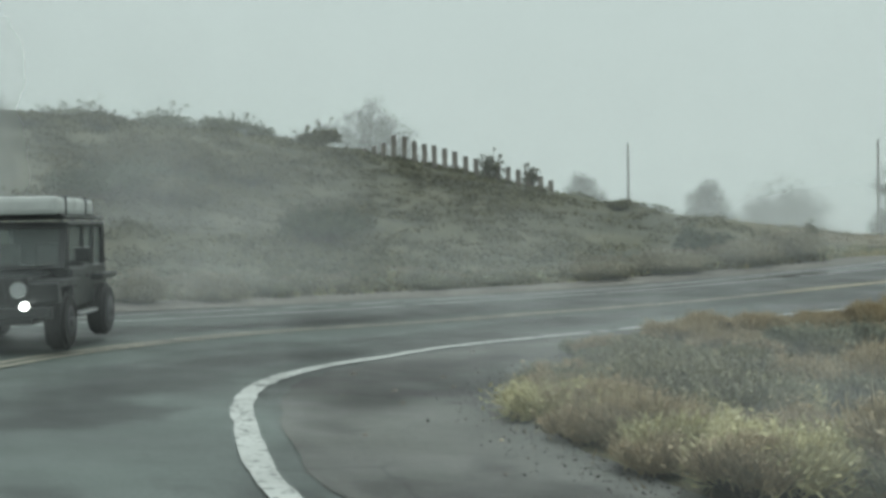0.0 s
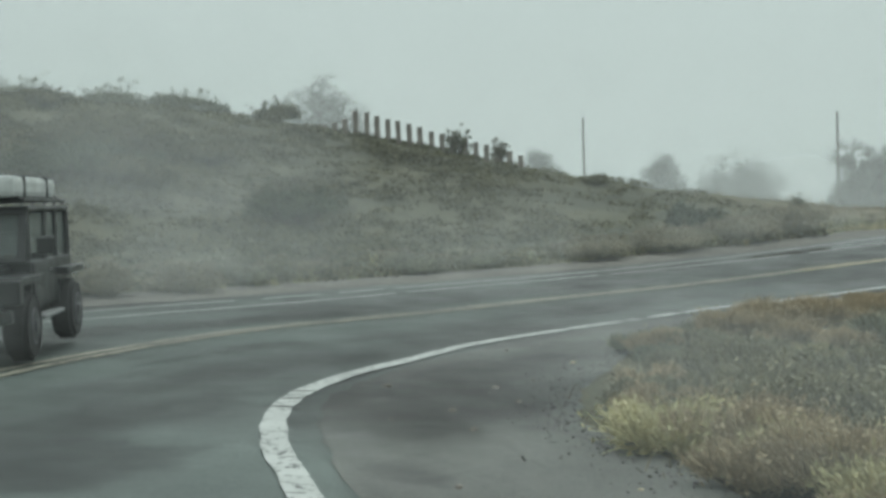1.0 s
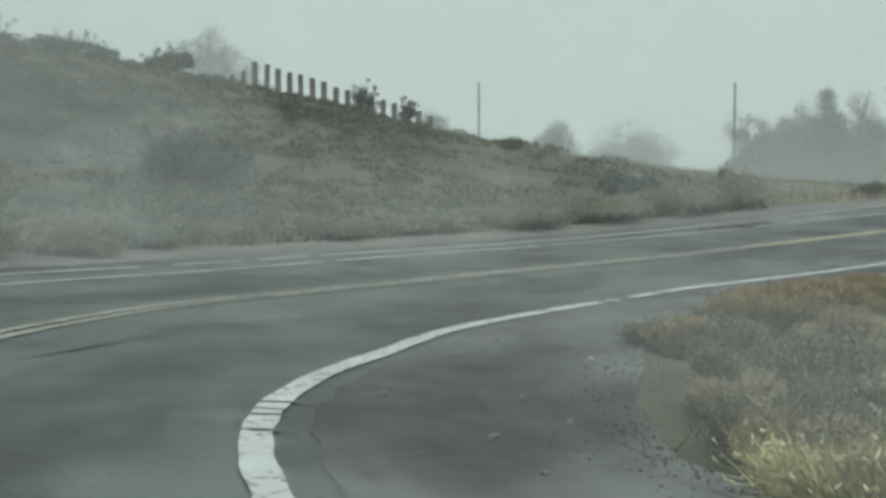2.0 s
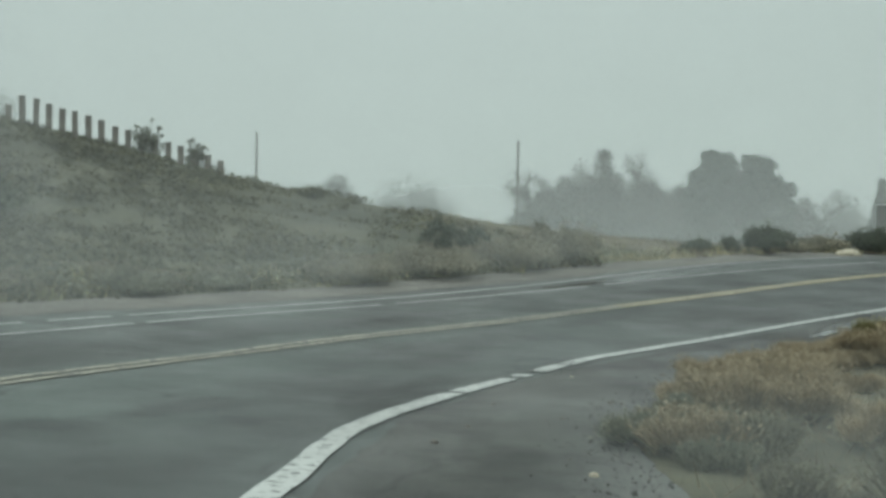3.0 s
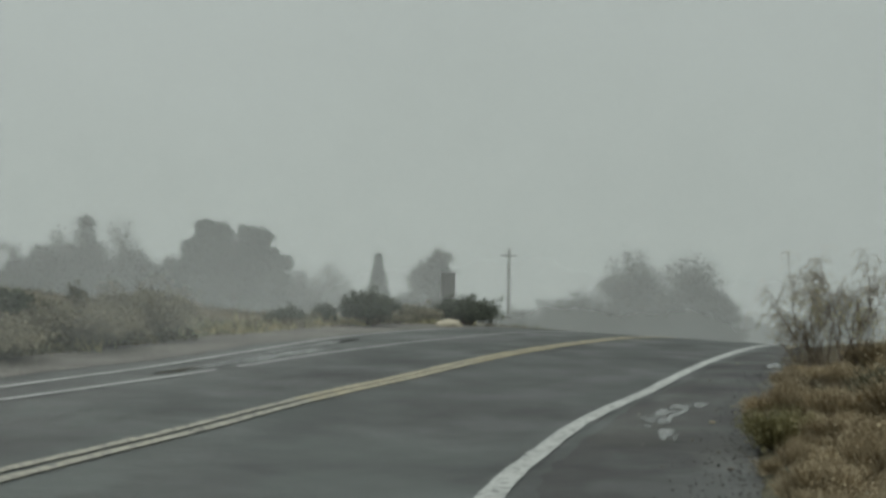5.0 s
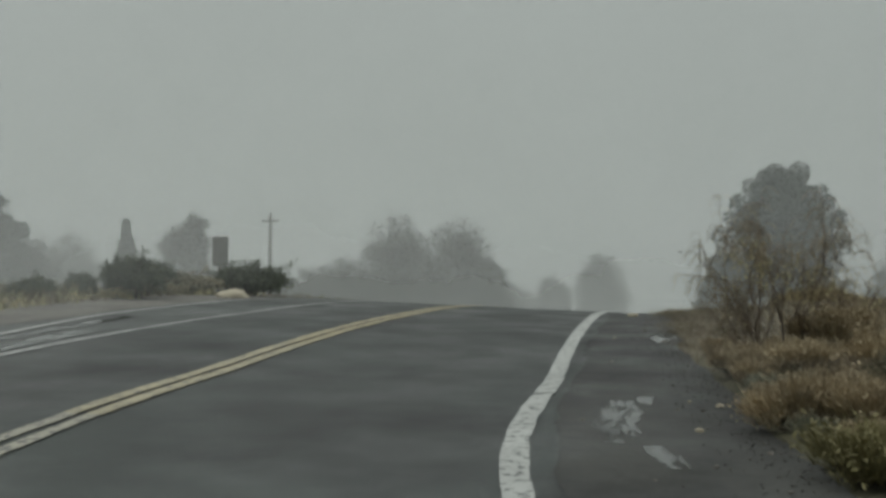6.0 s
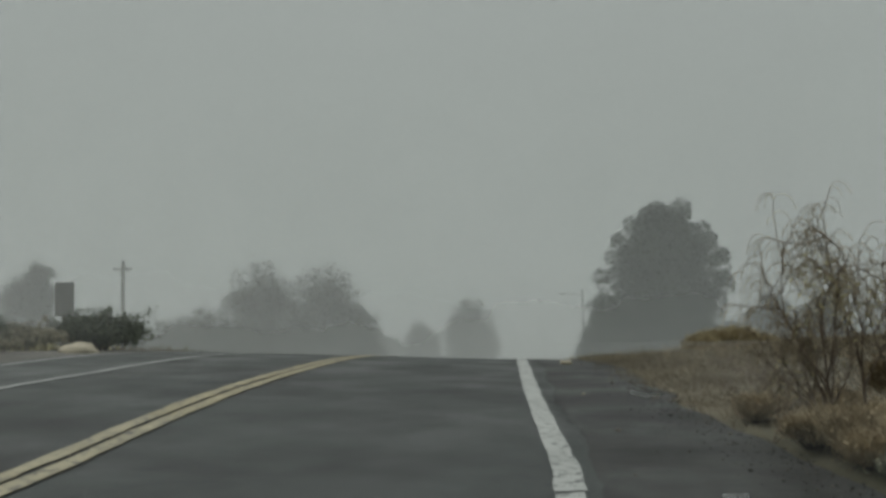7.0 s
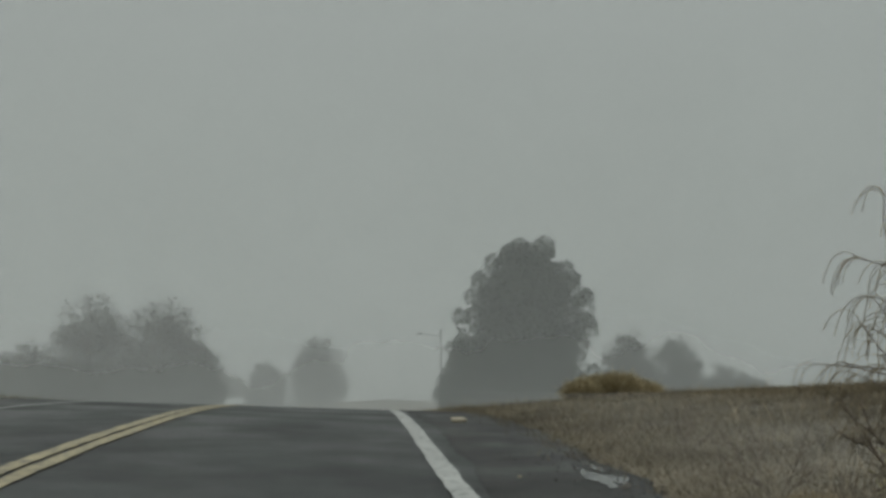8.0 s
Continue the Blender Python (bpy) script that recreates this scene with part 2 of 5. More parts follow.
M_POLE = plain("pole_timber", (0.09, 0.08, 0.07), 0.9, spread=0.3, scale=4)
M_STEEL = plain("galvanised_steel", (0.35, 0.36, 0.36), 0.5, 0.8)
M_ROCK = plain("pale_rock", (0.45, 0.4, 0.3), 0.9, spread=0.25, scale=5, relief=0.5)
M_BLACK = plain("vehicle_black_paint", (0.018, 0.02, 0.02), 0.35)
M_TYRE = plain("tyre_rubber", (0.02, 0.02, 0.02), 0.85)
M_RIM = plain("dark_alloy", (0.08, 0.08, 0.085), 0.45, 0.7)
M_TARP = plain("pale_roof_cover", (0.5, 0.52, 0.5), 0.75, spread=0.15, scale=3)
M_CHROME = plain("chrome", (0.6, 0.61, 0.62), 0.2, 1.0)
M_SIGN = plain("dark_sign_back", (0.26, 0.265, 0.26), 0.7)
M_GLASS, _g, _b = material("vehicle_glass")
_b.inputs["Base Color"].default_value = (0.75, 0.82, 0.8, 1)
_b.inputs["Roughness"].default_value = 0.06
_b.inputs["Transmission Weight"].default_value = 0.9
_b.inputs["IOR"].default_value = 1.15
M_LENS, _g, _b = material("headlight_lens")
_b.inputs["Base Color"].default_value = (0.3, 0.32, 0.32, 1)
_b.inputs["Roughness"].default_value = 0.1
M_LIT, _g, _b = material("lit_headlight")
_b.inputs["Emission Color"].default_value = (1.0, 0.98, 0.92, 1)
_b.inputs["Emission Strength"].default_value = 5.0


# ---- mesh helpers ----
rng = np.random.default_rng(7)


def link(name, mesh, mat, parent=None, label=""):
    ob = new(name, mesh)
    mesh.materials.append(mat)
    if parent:
        ob.parent = parent
    if label:
        ob["label"] = label
    return ob


def part(name, bm, mat, parent=None, label="", smooth=False):
    mesh = bpy.data.meshes.new(name)
    bm.to_mesh(mesh)
    bm.free()
    if smooth:
        mesh.polygons.foreach_set("use_smooth", [True] * len(mesh.polygons))
    return link(name, mesh, mat, parent, label)


def raw(name, verts, faces, mat, parent=None, label="", smooth=False, uv=None):
    """A mesh from arrays: verts (n, 3) and faces (m, 3 or 4)."""
    verts, faces = np.asarray(verts, np.float32), np.asarray(faces, np.int32)
    mesh = bpy.data.meshes.new(name)
    k = faces.shape[1]
    mesh.vertices.add(len(verts))
    mesh.vertices.foreach_set("co", verts.ravel())
    mesh.loops.add(faces.size)
    mesh.loops.foreach_set("vertex_index", faces.ravel())
    mesh.polygons.add(len(faces))
    mesh.polygons.foreach_set("loop_start", np.arange(0, faces.size, k, dtype=np.int32))
    if smooth:
        mesh.polygons.foreach_set("use_smooth", np.ones(len(faces), bool))
    if uv is not None:
        layer = mesh.uv_layers.new(name="along_road")
        layer.data.foreach_set("uv", np.asarray(uv, np.float32)[faces.ravel()].ravel())
    mesh.update(calc_edges=True)
    mesh.validate()
    return link(name, mesh, mat, parent, label)


def empty(name, x, y, z, turn=0.0):
    ob = new(name)
    ob.matrix_basis = pose(x, y, z, 0, 0, turn)
    return ob


def units(n, r=rng):
    v = r.normal(size=(n, 3))
    return v / np.linalg.norm(v, axis=1, keepdims=True)


def leaf_cloud(centres, size, r=rng, long=1.0):
    """One small four-cornered leaf, folded along its middle, at each centre."""
    n = len(centres)
    a, b = units(n, r), units(n, r)
    b = np.cross(a, b)
    b /= np.linalg.norm(b, axis=1, keepdims=True) + 1e-9
    s = (size * r.uniform(0.6, 1.35, n))[:, None]
    v = np.stack([centres - a * s * long, centres + b * s * 0.5, centres + a * s * long, centres - b * s * 0.5 + np.cross(a, b) * s * 0.25], 1).reshape(-1, 3)
    return v, np.arange(4 * n).reshape(n, 4)


def blades(base, height, lean, width, r=rng):
    """Grass blades: a tall thin triangle each, leaning over."""
    n = len(base)
    ang = r.uniform(0, 2 * np.pi, n)
    side = np.stack([np.cos(ang), np.sin(ang), 0 * ang], 1) * (width[:, None] / 2)
    tip = base + np.stack([lean[:, 0], lean[:, 1], height], 1)
    v = np.stack([base - side, base + side, tip], 1).reshape(-1, 3)
    return v, np.arange(3 * n).reshape(n, 3)


def sticks(a, b, ra, rb):
    """Tapered three-sided sticks from a to b."""
    n = len(a)
    d = b - a
    d /= np.linalg.norm(d, axis=1, keepdims=True) + 1e-9
    h = np.where(np.abs(d[:, 2:3]) > 0.9, [[1.0, 0, 0]], [[0, 0, 1.0]])
    u = np.cross(d, h)
    u /= np.linalg.norm(u, axis=1, keepdims=True)
    w = np.cross(d, u)
    ring = []
    for p, rad in ((a, ra), (b, rb)):
        for k in range(3):
            t = 2 * np.pi * k / 3
            ring.append(p + rad[:, None] * (np.cos(t) * u + np.sin(t) * w))
    v = np.stack(ring, 1).reshape(-1, 3)
    o = 6 * np.arange(n)[:, None]
    f = np.concatenate([o + [0, 1, 4, 3], o + [1, 2, 5, 4], o + [2, 0, 3, 5]])
    return v, f


def box(bm, x0, x1, y0, y1, z0, z1, m=None, bevel=0.0):
    vs = [bm.verts.new((x, y, z)) for x in (x0, x1) for y in (y0, y1) for z in (z0, z1)]
    fs = [(0, 1, 3, 2), (4, 6, 7, 5), (0, 4, 5, 1), (2, 3, 7, 6), (0, 2, 6, 4), (1, 5, 7, 3)]
    faces = [bm.faces.new([vs[i] for i in f]) for f in fs]
    if bevel:
        edges = list({e for f in faces for e in f.edges})
        made = bmesh.ops.bevel(bm, geom=edges, offset=bevel, segments=2, affect="EDGES", profile=0.6)
        vs = list({v for f in made["faces"] for v in f.verts} | {v for v in vs if v.is_valid})
    if m is not None:
        bmesh.ops.transform(bm, matrix=m, verts=[v for v in vs if v.is_valid])
    return vs


def tube(bm, p, q, r0, r1, seg=10):
    p, q = Vector(p), Vector(q)
    m = Matrix.Translation((p + q) / 2) @ (q - p).to_track_quat("Z", "Y").to_matrix().to_4x4()
    bmesh.ops.create_cone(bm, cap_ends=True, segments=seg, radius1=r0, radius2=r1, depth=(q - p).length, matrix=m)


# ---- lie of the land ----
RIGHT_LINE = [(14, -30), (8, -14), (4.4, -5.5), (2.9, -1.8), (1.9, 1.2), (1.0, 3.6), (0.05, 5.62), (-0.64, 7.62), (-1.1, 10.1), (-1.24, 11.5), (-1.15, 13.2), (-0.42, 15.64), (0.9, 18.38), (2.17, 19.94), (3.53, 21.32), (5.55, 23.02), (9.42, 25.38), (11.57, 26.5), (14.4, 27.58), (16.3, 28.35), (18.9, 29.4), (21.75, 30.5), (26.4, 32.3), (40, 37.6), (70, 51), (120, 76), (300, 160)]


def curve_through(pts, step=0.25):
    p = np.array(pts, float)
    out = []
    for i in range(len(p) - 1):
        a, b, c, d = p[max(i - 1, 0)], p[i], p[i + 1], p[min(i + 2, len(p) - 1)]
        m1 = (c - a) / (np.linalg.norm(c - a) + 1e-9) * np.linalg.norm(c - b)
        m2 = (d - b) / (np.linalg.norm(d - b) + 1e-9) * np.linalg.norm(c - b)
        n = max(2, int(np.linalg.norm(c - b) / step))
        t = np.linspace(0, 1, n, endpoint=False)[:, None]
        out.append((2 * t**3 - 3 * t**2 + 1) * b + (t**3 - 2 * t**2 + t) * m1 + (-2 * t**3 + 3 * t**2) * c + (t**3 - t**2) * m2)
    c = np.concatenate(out + [p[-1:]])
    for _ in range(6):
        c[1:-1] = (c[:-2] + 2 * c[1:-1] + c[2:]) / 4
    return c


LINE = curve_through(RIGHT_LINE)
TAN = np.gradient(LINE, axis=0)
TAN /= np.linalg.norm(TAN, axis=1, keepdims=True)
NOR = np.stack([-TAN[:, 1], TAN[:, 0]], 1)
ARC = np.concatenate([[0], np.cumsum(np.linalg.norm(np.diff(LINE, axis=0), axis=1))])

PROFILE_U = [-75, -50, -31, -17.5, -13.75, -8.75, -5, 0, 3.75, 10, 17.5, 25, 35, 50, 75, 125, 2500]
PROFILE_Z = [1.62, 1.12, 0.62, 0.04, -0.25, -0.46, -0.52, -0.54, -0.35, -0.1, 0.02, -0.12, -0.55, -1.4, -2.6, -4.2, -9.0]
_u = np.arange(-100, 400, 0.5)
_p = np.interp(_u, PROFILE_U, PROFILE_Z)
_k = np.exp(-0.5 * (np.arange(-12, 13) * 0.5 / 2.4) ** 2)
_p = np.convolve(np.pad(_p, 12, mode="edge"), _k / _k.sum(), "valid")


def road_height(x, y):
    """The road's own lie: down into the bend, up over a crest, banked to the outside."""
    u = (x - 9.75) * 0.957 + (y - 26.75) * 0.29
    w = -(x - 9.75) * 0.29 + (y - 26.75) * 0.957
    return np.interp(u, _u, _p) + 0.035 * np.clip(w, 0, 11.25)


SHOULDER = np.interp(ARC, [40, 44, 46.5, 50, 53, 56, 60, 64.5, 68, 71, 75], [2.5, 2.4, 2.3, 2.3, 2.0, 1.8, 1.88, 1.98, 1.75, 1.5, 1.5])


def road_offset(x, y):
    """Distance to the left of the white edge line, and the place along it."""
    x, y = np.atleast_1d(x).astype(float), np.atleast_1d(y).astype(float)
    off, idx = np.empty(len(x)), np.empty(len(x), int)
    for s in range(0, len(x), 4000):
        px, py = x[s : s + 4000, None], y[s : s + 4000, None]
        d = (px - LINE[:, 0]) ** 2 + (py - LINE[:, 1]) ** 2
        i = d.argmin(1)
        sgn = np.sign((x[s : s + 4000] - LINE[i, 0]) * NOR[i, 0] + (y[s : s + 4000] - LINE[i, 1]) * NOR[i, 1])
        off[s : s + 4000], idx[s : s + 4000] = np.sqrt(d[np.arange(len(i)), i]) * sgn, i
    return off, idx


HILL_X = [-200, -60, -14, -8, -2.7, 2.5, 8.7, 12.2, 16.7, 21, 24, 30, 45, 300]
HILL_Z = [9.1, 8.1, 6.65, 6.28, 5.6, 4.55, 3.08, 2.0, 1.12, 0.6, 0.27, 0.0, -0.9, -5]
HILL_E = [34, 32, 30, 30, 30, 29, 25, 18, 13, 9, 7, 7, 12, 20]


def smooth(t):
    t = np.clip(t, 0, 1)
    return t * t * (3 - 2 * t)


def rumple(x, y):
    return 0.10 * np.sin(x * 0.9 + 1.3 * np.sin(y * 0.5)) * np.cos(y * 0.8 + x * 0.23) + 0.05 * np.sin(x * 2.3 + y * 1.7)


def land_height(x, y):
    x, y = np.atleast_1d(x).astype(float), np.atleast_1d(y).astype(float)
    off, idx = road_offset(x, y)
    g = road_height(x, y)
    edge = off - 9.3
    top, wide = np.interp(x, HILL_X, HILL_Z), np.interp(x, HILL_X, HILL_E)
    t = edge / wide
    up = smooth(t * 0.93)
    left = g * (1 - up) + top * up
    left = left - np.clip(edge - wide * 1.1, 0, 400) * 0.06
    left = np.where(edge < 0, g, left)
    e2 = -(off + SHOULDER[idx] - 0.3)
    u = (x - 9.75) * 0.957 + (y - 26.75) * 0.29
    rise = np.interp(u, [-12, 5, 25, 80], [0.2, 0.38, 0.42, 0.5])
    z = np.where(off >= 0, left, g + rise * smooth(e2 / 9))
    away = np.clip(np.maximum(edge, e2), 0, None)
    z = z + rumple(x, y) * smooth(away / 3.0)
    z = np.where((off > -SHOULDER[idx] + 0.1) & (off < 9.5), g - 0.09, z)
    return np.maximum(z, -9.0)


def land(x, y):
    return float(land_height(x, y)[0])


def strip(name, o0, o1, mat, s0, s1, lift, cross=4, parent=None, ragged=0.0, label="", drop=0.0, shift=None, step=0.25):
    """A band that runs along the road from arc length s0 to s1, between two offsets."""
    arcs = np.linspace(s0, min(s1, ARC[-1]), max(3, int((s1 - s0) / step)))
    line = np.column_stack([np.interp(arcs, ARC, LINE[:, k]) for k in (0, 1)])
    side = np.column_stack([np.interp(arcs, ARC, NOR[:, k]) for k in (0, 1)])
    room = np.interp(arcs, ARC, SHOULDER)
    offs = np.linspace(o0, o1, cross + 1)
    v = []
    r = np.random.default_rng(int(abs(o0) * 1000 + s0 * 7))
    for j, o in enumerate(offs):
        wob = np.zeros(len(arcs))
        if ragged and j in (0, cross):
            wob = np.convolve(r.normal(size=len(arcs) + 4), np.ones(5) / 5, "valid") * ragged
        if shift is not None:
            o = o + np.interp(arcs, ARC, shift)
        elif o < -0.5:
            o = o * room / 2.5
        p = line + side * (o + wob)[:, None]
        z = road_height(p[:, 0], p[:, 1]) + lift
        if drop and j in (0, cross):
            z = z - drop
        v.append(np.column_stack([p, z]))
    v = np.stack(v, 1)
    n, k = v.shape[:2]
    q = np.arange(n * k).reshape(n, k)
    f = np.stack([q[:-1, :-1], q[1:, :-1], q[1:, 1:], q[:-1, 1:]], -1).reshape(-1, 4)[:, ::-1]
    uv = np.stack(np.broadcast_arrays(arcs[:, None], offs[None, :]), -1).reshape(-1, 2)
    return raw(name, v.reshape(-1, 3), f, mat, parent, label, smooth=True, uv=uv)


def axis(lo, hi, step, far):
    inner = np.arange(lo, hi + 0.01, step)
    out, d, p = [], step, hi
    while p < far:
        d *= 1.25
        p += d
        out.append(p)
    neg, d, p = [], step, lo
    while p > -far:
        d *= 1.25
        p -= d
        neg.append(p)
    return np.concatenate([neg[::-1], inner, out])


gx, gy = axis(-32, 62, 0.7, 3000), axis(-14, 76, 0.7, 3000)
GX, GY = np.meshgrid(gx, gy)
gz = land_height(GX.ravel(), GY.ravel())
q = np.arange(GX.size).reshape(GX.shape)
gf = np.stack([q[:-1, :-1], q[:-1, 1:], q[1:, 1:], q[1:, :-1]], -1).reshape(-1, 4)
ground = raw("ground", np.column_stack([GX.ravel(), GY.ravel(), gz]), gf, M_GROUND, smooth=True)
tagged(ground, "dry brown and olive hillside soil beside the road", "ground", kind="structure")

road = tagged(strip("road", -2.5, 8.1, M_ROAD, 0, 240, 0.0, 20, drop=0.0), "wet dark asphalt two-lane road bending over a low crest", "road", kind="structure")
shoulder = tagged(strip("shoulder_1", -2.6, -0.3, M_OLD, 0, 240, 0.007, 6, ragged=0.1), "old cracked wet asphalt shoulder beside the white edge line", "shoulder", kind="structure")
verge = tagged(strip("shoulder_2", 8.0, 9.7, M_GRAVEL, 0, 240, 0.007, 4, ragged=0.12), "grey gravel verge along the outer road edge", "shoulder", kind="structure")

# painted lines
LIFT = 0.014


def arc_at(x, y):
    return float(ARC[np.argmin(np.hypot(LINE[:, 0] - x, LINE[:, 1] - y))])


EDGE_SHIFT = np.interp(ARC, [38, 43, 46.5, 48, 49.5, 53, 56.5, 58.5, 61, 65, 68, 72, 76], [-0.02, -0.03, 0.07, 0.05, -0.1, -0.14, -0.13, 0.0, 0.02, -0.04, -0.05, -0.04, 0.0])
EDGE_BREAKS = [(0, 46.42), (46.46, 54.22), (54.3, 55.72), (55.95, 56.2), (56.55, 57.45), (57.58, 67.3), (67.33, 240)]
for k, (a, b) in enumerate(EDGE_BREAKS):
    label = "thick worn white edge line following the inside of the bend" if b - a > 5 else "broken piece of worn white edge line"
    tagged(strip("edge_line", -0.10, 0.10, M_WHITE, a, b, LIFT, 2, ragged=0.014, shift=EDGE_SHIFT, step=0.09), label, "road marking", group="white edge line pieces", kind="structure")
CENTRE_SHIFT = np.interp(ARC, [46, 49, 52, 55, 58, 62, 66, 70, 75, 80, 92], [-0.42, -0.3, -0.14, -0.08, -0.08, -0.1, -0.08, -0.1, -0.18, -0.3, -0.34])
for o, (s0, s1, paint) in itertools.product((3.55, 3.76), ((0, 65.0, M_YELLOW_HAZED), (65.0, 71.0, M_YELLOW_PART_HAZED), (71.0, 240, M_YELLOW))):
    tagged(strip("centre_line", o - (0.075 if s0 else 0.06), o + (0.075 if s0 else 0.06), paint, s0, s1, LIFT, 2, ragged=0.014, shift=CENTRE_SHIFT, step=0.1), "worn yellow stripe of the double centre line", "road marking", group="double yellow centre line", kind="structure")
INNER_SHIFT = np.interp(ARC, [50, 55, 60, 63, 66, 70, 76], [0.0, -0.3, -0.2, -0.22, -0.38, -0.45, -0.75])
OUTER_SHIFT = np.interp(ARC, [48, 55, 66, 71, 74, 80], [0.1, -0.32, -0.36, -0.15, 0.1, 0.15])
for s0, s1 in ((0, 57.1), (57.3, 61.9), (62.3, 67.0), (67.6, 240)):
    tagged(strip("outer_line", 6.64, 6.74, M_THIN, s0, s1, LIFT, 2, ragged=0.012, shift=INNER_SHIFT, step=0.12), "thin faded white line on the outer lane edge", "road marking", group="outer white lines", kind="structure")
for s0, s1 in ((0, 51.2), (51.35, 54.4), (54.9, 56.1), (56.5, 57.4), (57.6, 240)):
    tagged(strip("outer_line", 7.56, 7.67, M_THIN, s0, s1, LIFT, 2, ragged=0.012, shift=OUTER_SHIFT, step=0.12), "thin faded white line near the gravel verge", "road marking", group="outer white lines", kind="structure")


# ---- plants ----
def blob(n, r=rng, low=-0.3):
    """Points in a lumpy ball, thicker towards its skin."""
    v = units(n, r)
    v[:, 2] = np.where(v[:, 2] < low, -v[:, 2] * 0.5, v[:, 2])
    return v * r.uniform(0.55, 1.0, n)[:, None] ** 0.5


def shrub(name, x, y, wide, high, mat, label, group="", leaf=0.06, n=2500, category="shrub", stems=26, seed=1, sink=0.03, wisp=0.0, wood=None):
    r = np.random.default_rng(seed)
    z = land(x, y) - sink
    root = empty(name, x, y, z)
    lumps = max(7, int(14 * wide))
    ang, rad = r.uniform(0, 2 * np.pi, lumps), np.sqrt(r.uniform(0, 1, lumps)) * wide * 0.34
    lump = np.column_stack([np.cos(ang) * rad, np.sin(ang) * rad, high * r.uniform(0.3, 0.66, lumps)])
    lump[:, 2] *= 1 - 0.45 * (rad / (wide * 0.5)) ** 2
    size = r.uniform(0.2, 0.34, lumps)
    who = r.integers(0, lumps, n)
    c = lump[who] + blob(n, r) * np.column_stack([size[who] * wide, size[who] * wide, size[who] * high])
    c[:, 2] = np.clip(c[:, 2], 0.02, high)
    c[::3] += r.normal(0, 0.06 * wide, (len(c[::3]), 3)) * [1, 1, 0.6]
    c[:, 2] = np.abs(c[:, 2])
    v, f = leaf_cloud(c, np.full(n, leaf), r, 1.5)
    raw("foliage", v, f, mat, root)
    tip = c[r.integers(0, n, stems)] * [1.08, 1.08, 1.0] + [0, 0, 1] * np.abs(r.normal(0, wisp * high, (stems, 1)))
    foot = np.column_stack([r.normal(0, 0.05 * wide, (stems, 2)), np.full(stems, -0.05)])
    mid = foot * 0.4 + tip * 0.6 + r.normal(0, 0.06 * wide, (stems, 3))
    v, f = sticks(np.concatenate([foot, mid]), np.concatenate([mid, tip]), np.full(2 * stems, 0.012 + 0.006 * high), np.full(2 * stems, 0.005))
    raw("woody_base", v, f, wood or M_BARK, root)["kind"] = "stuff"
    if wisp > 0.1:
        k = int(stems * 22)
        c = tip[r.integers(0, stems, k)] + r.normal(0, 0.045 * wide ** 0.5, (k, 3))
        v, f = leaf_cloud(c, np.full(k, leaf * 0.9), r, 1.5)
        raw("tip_foliage", v, f, mat, root)
    return tagged(root, label, category, group)


def lobed_profile(h, shape):
    """How far the crown reaches at a height from 0 to 1."""
    if shape == "cone":
        return np.interp(h, [0, 0.1, 0.25, 0.4, 0.55, 0.7, 0.8, 0.88, 0.95, 1.0], [1.02, 1.0, 0.94, 0.9, 0.89, 0.8, 0.68, 0.55, 0.38, 0.2])
    if shape == "flat":
        return np.interp(h, [0, 0.12, 0.3, 0.45, 0.6, 0.7, 0.8, 0.92, 1.0], [0.7, 0.85, 0.95, 0.9, 1.0, 0.9, 0.78, 0.66, 0.5])
    if shape == "spire":
        return np.interp(h, [0, 0.1, 0.4, 0.7, 0.9, 1.0], [1.0, 0.98, 0.74, 0.42, 0.18, 0.05])
    return np.interp(h, [0, 0.15, 0.4, 0.7, 0.9, 1.0], [0.85, 0.95, 1.0, 0.85, 0.55, 0.25])


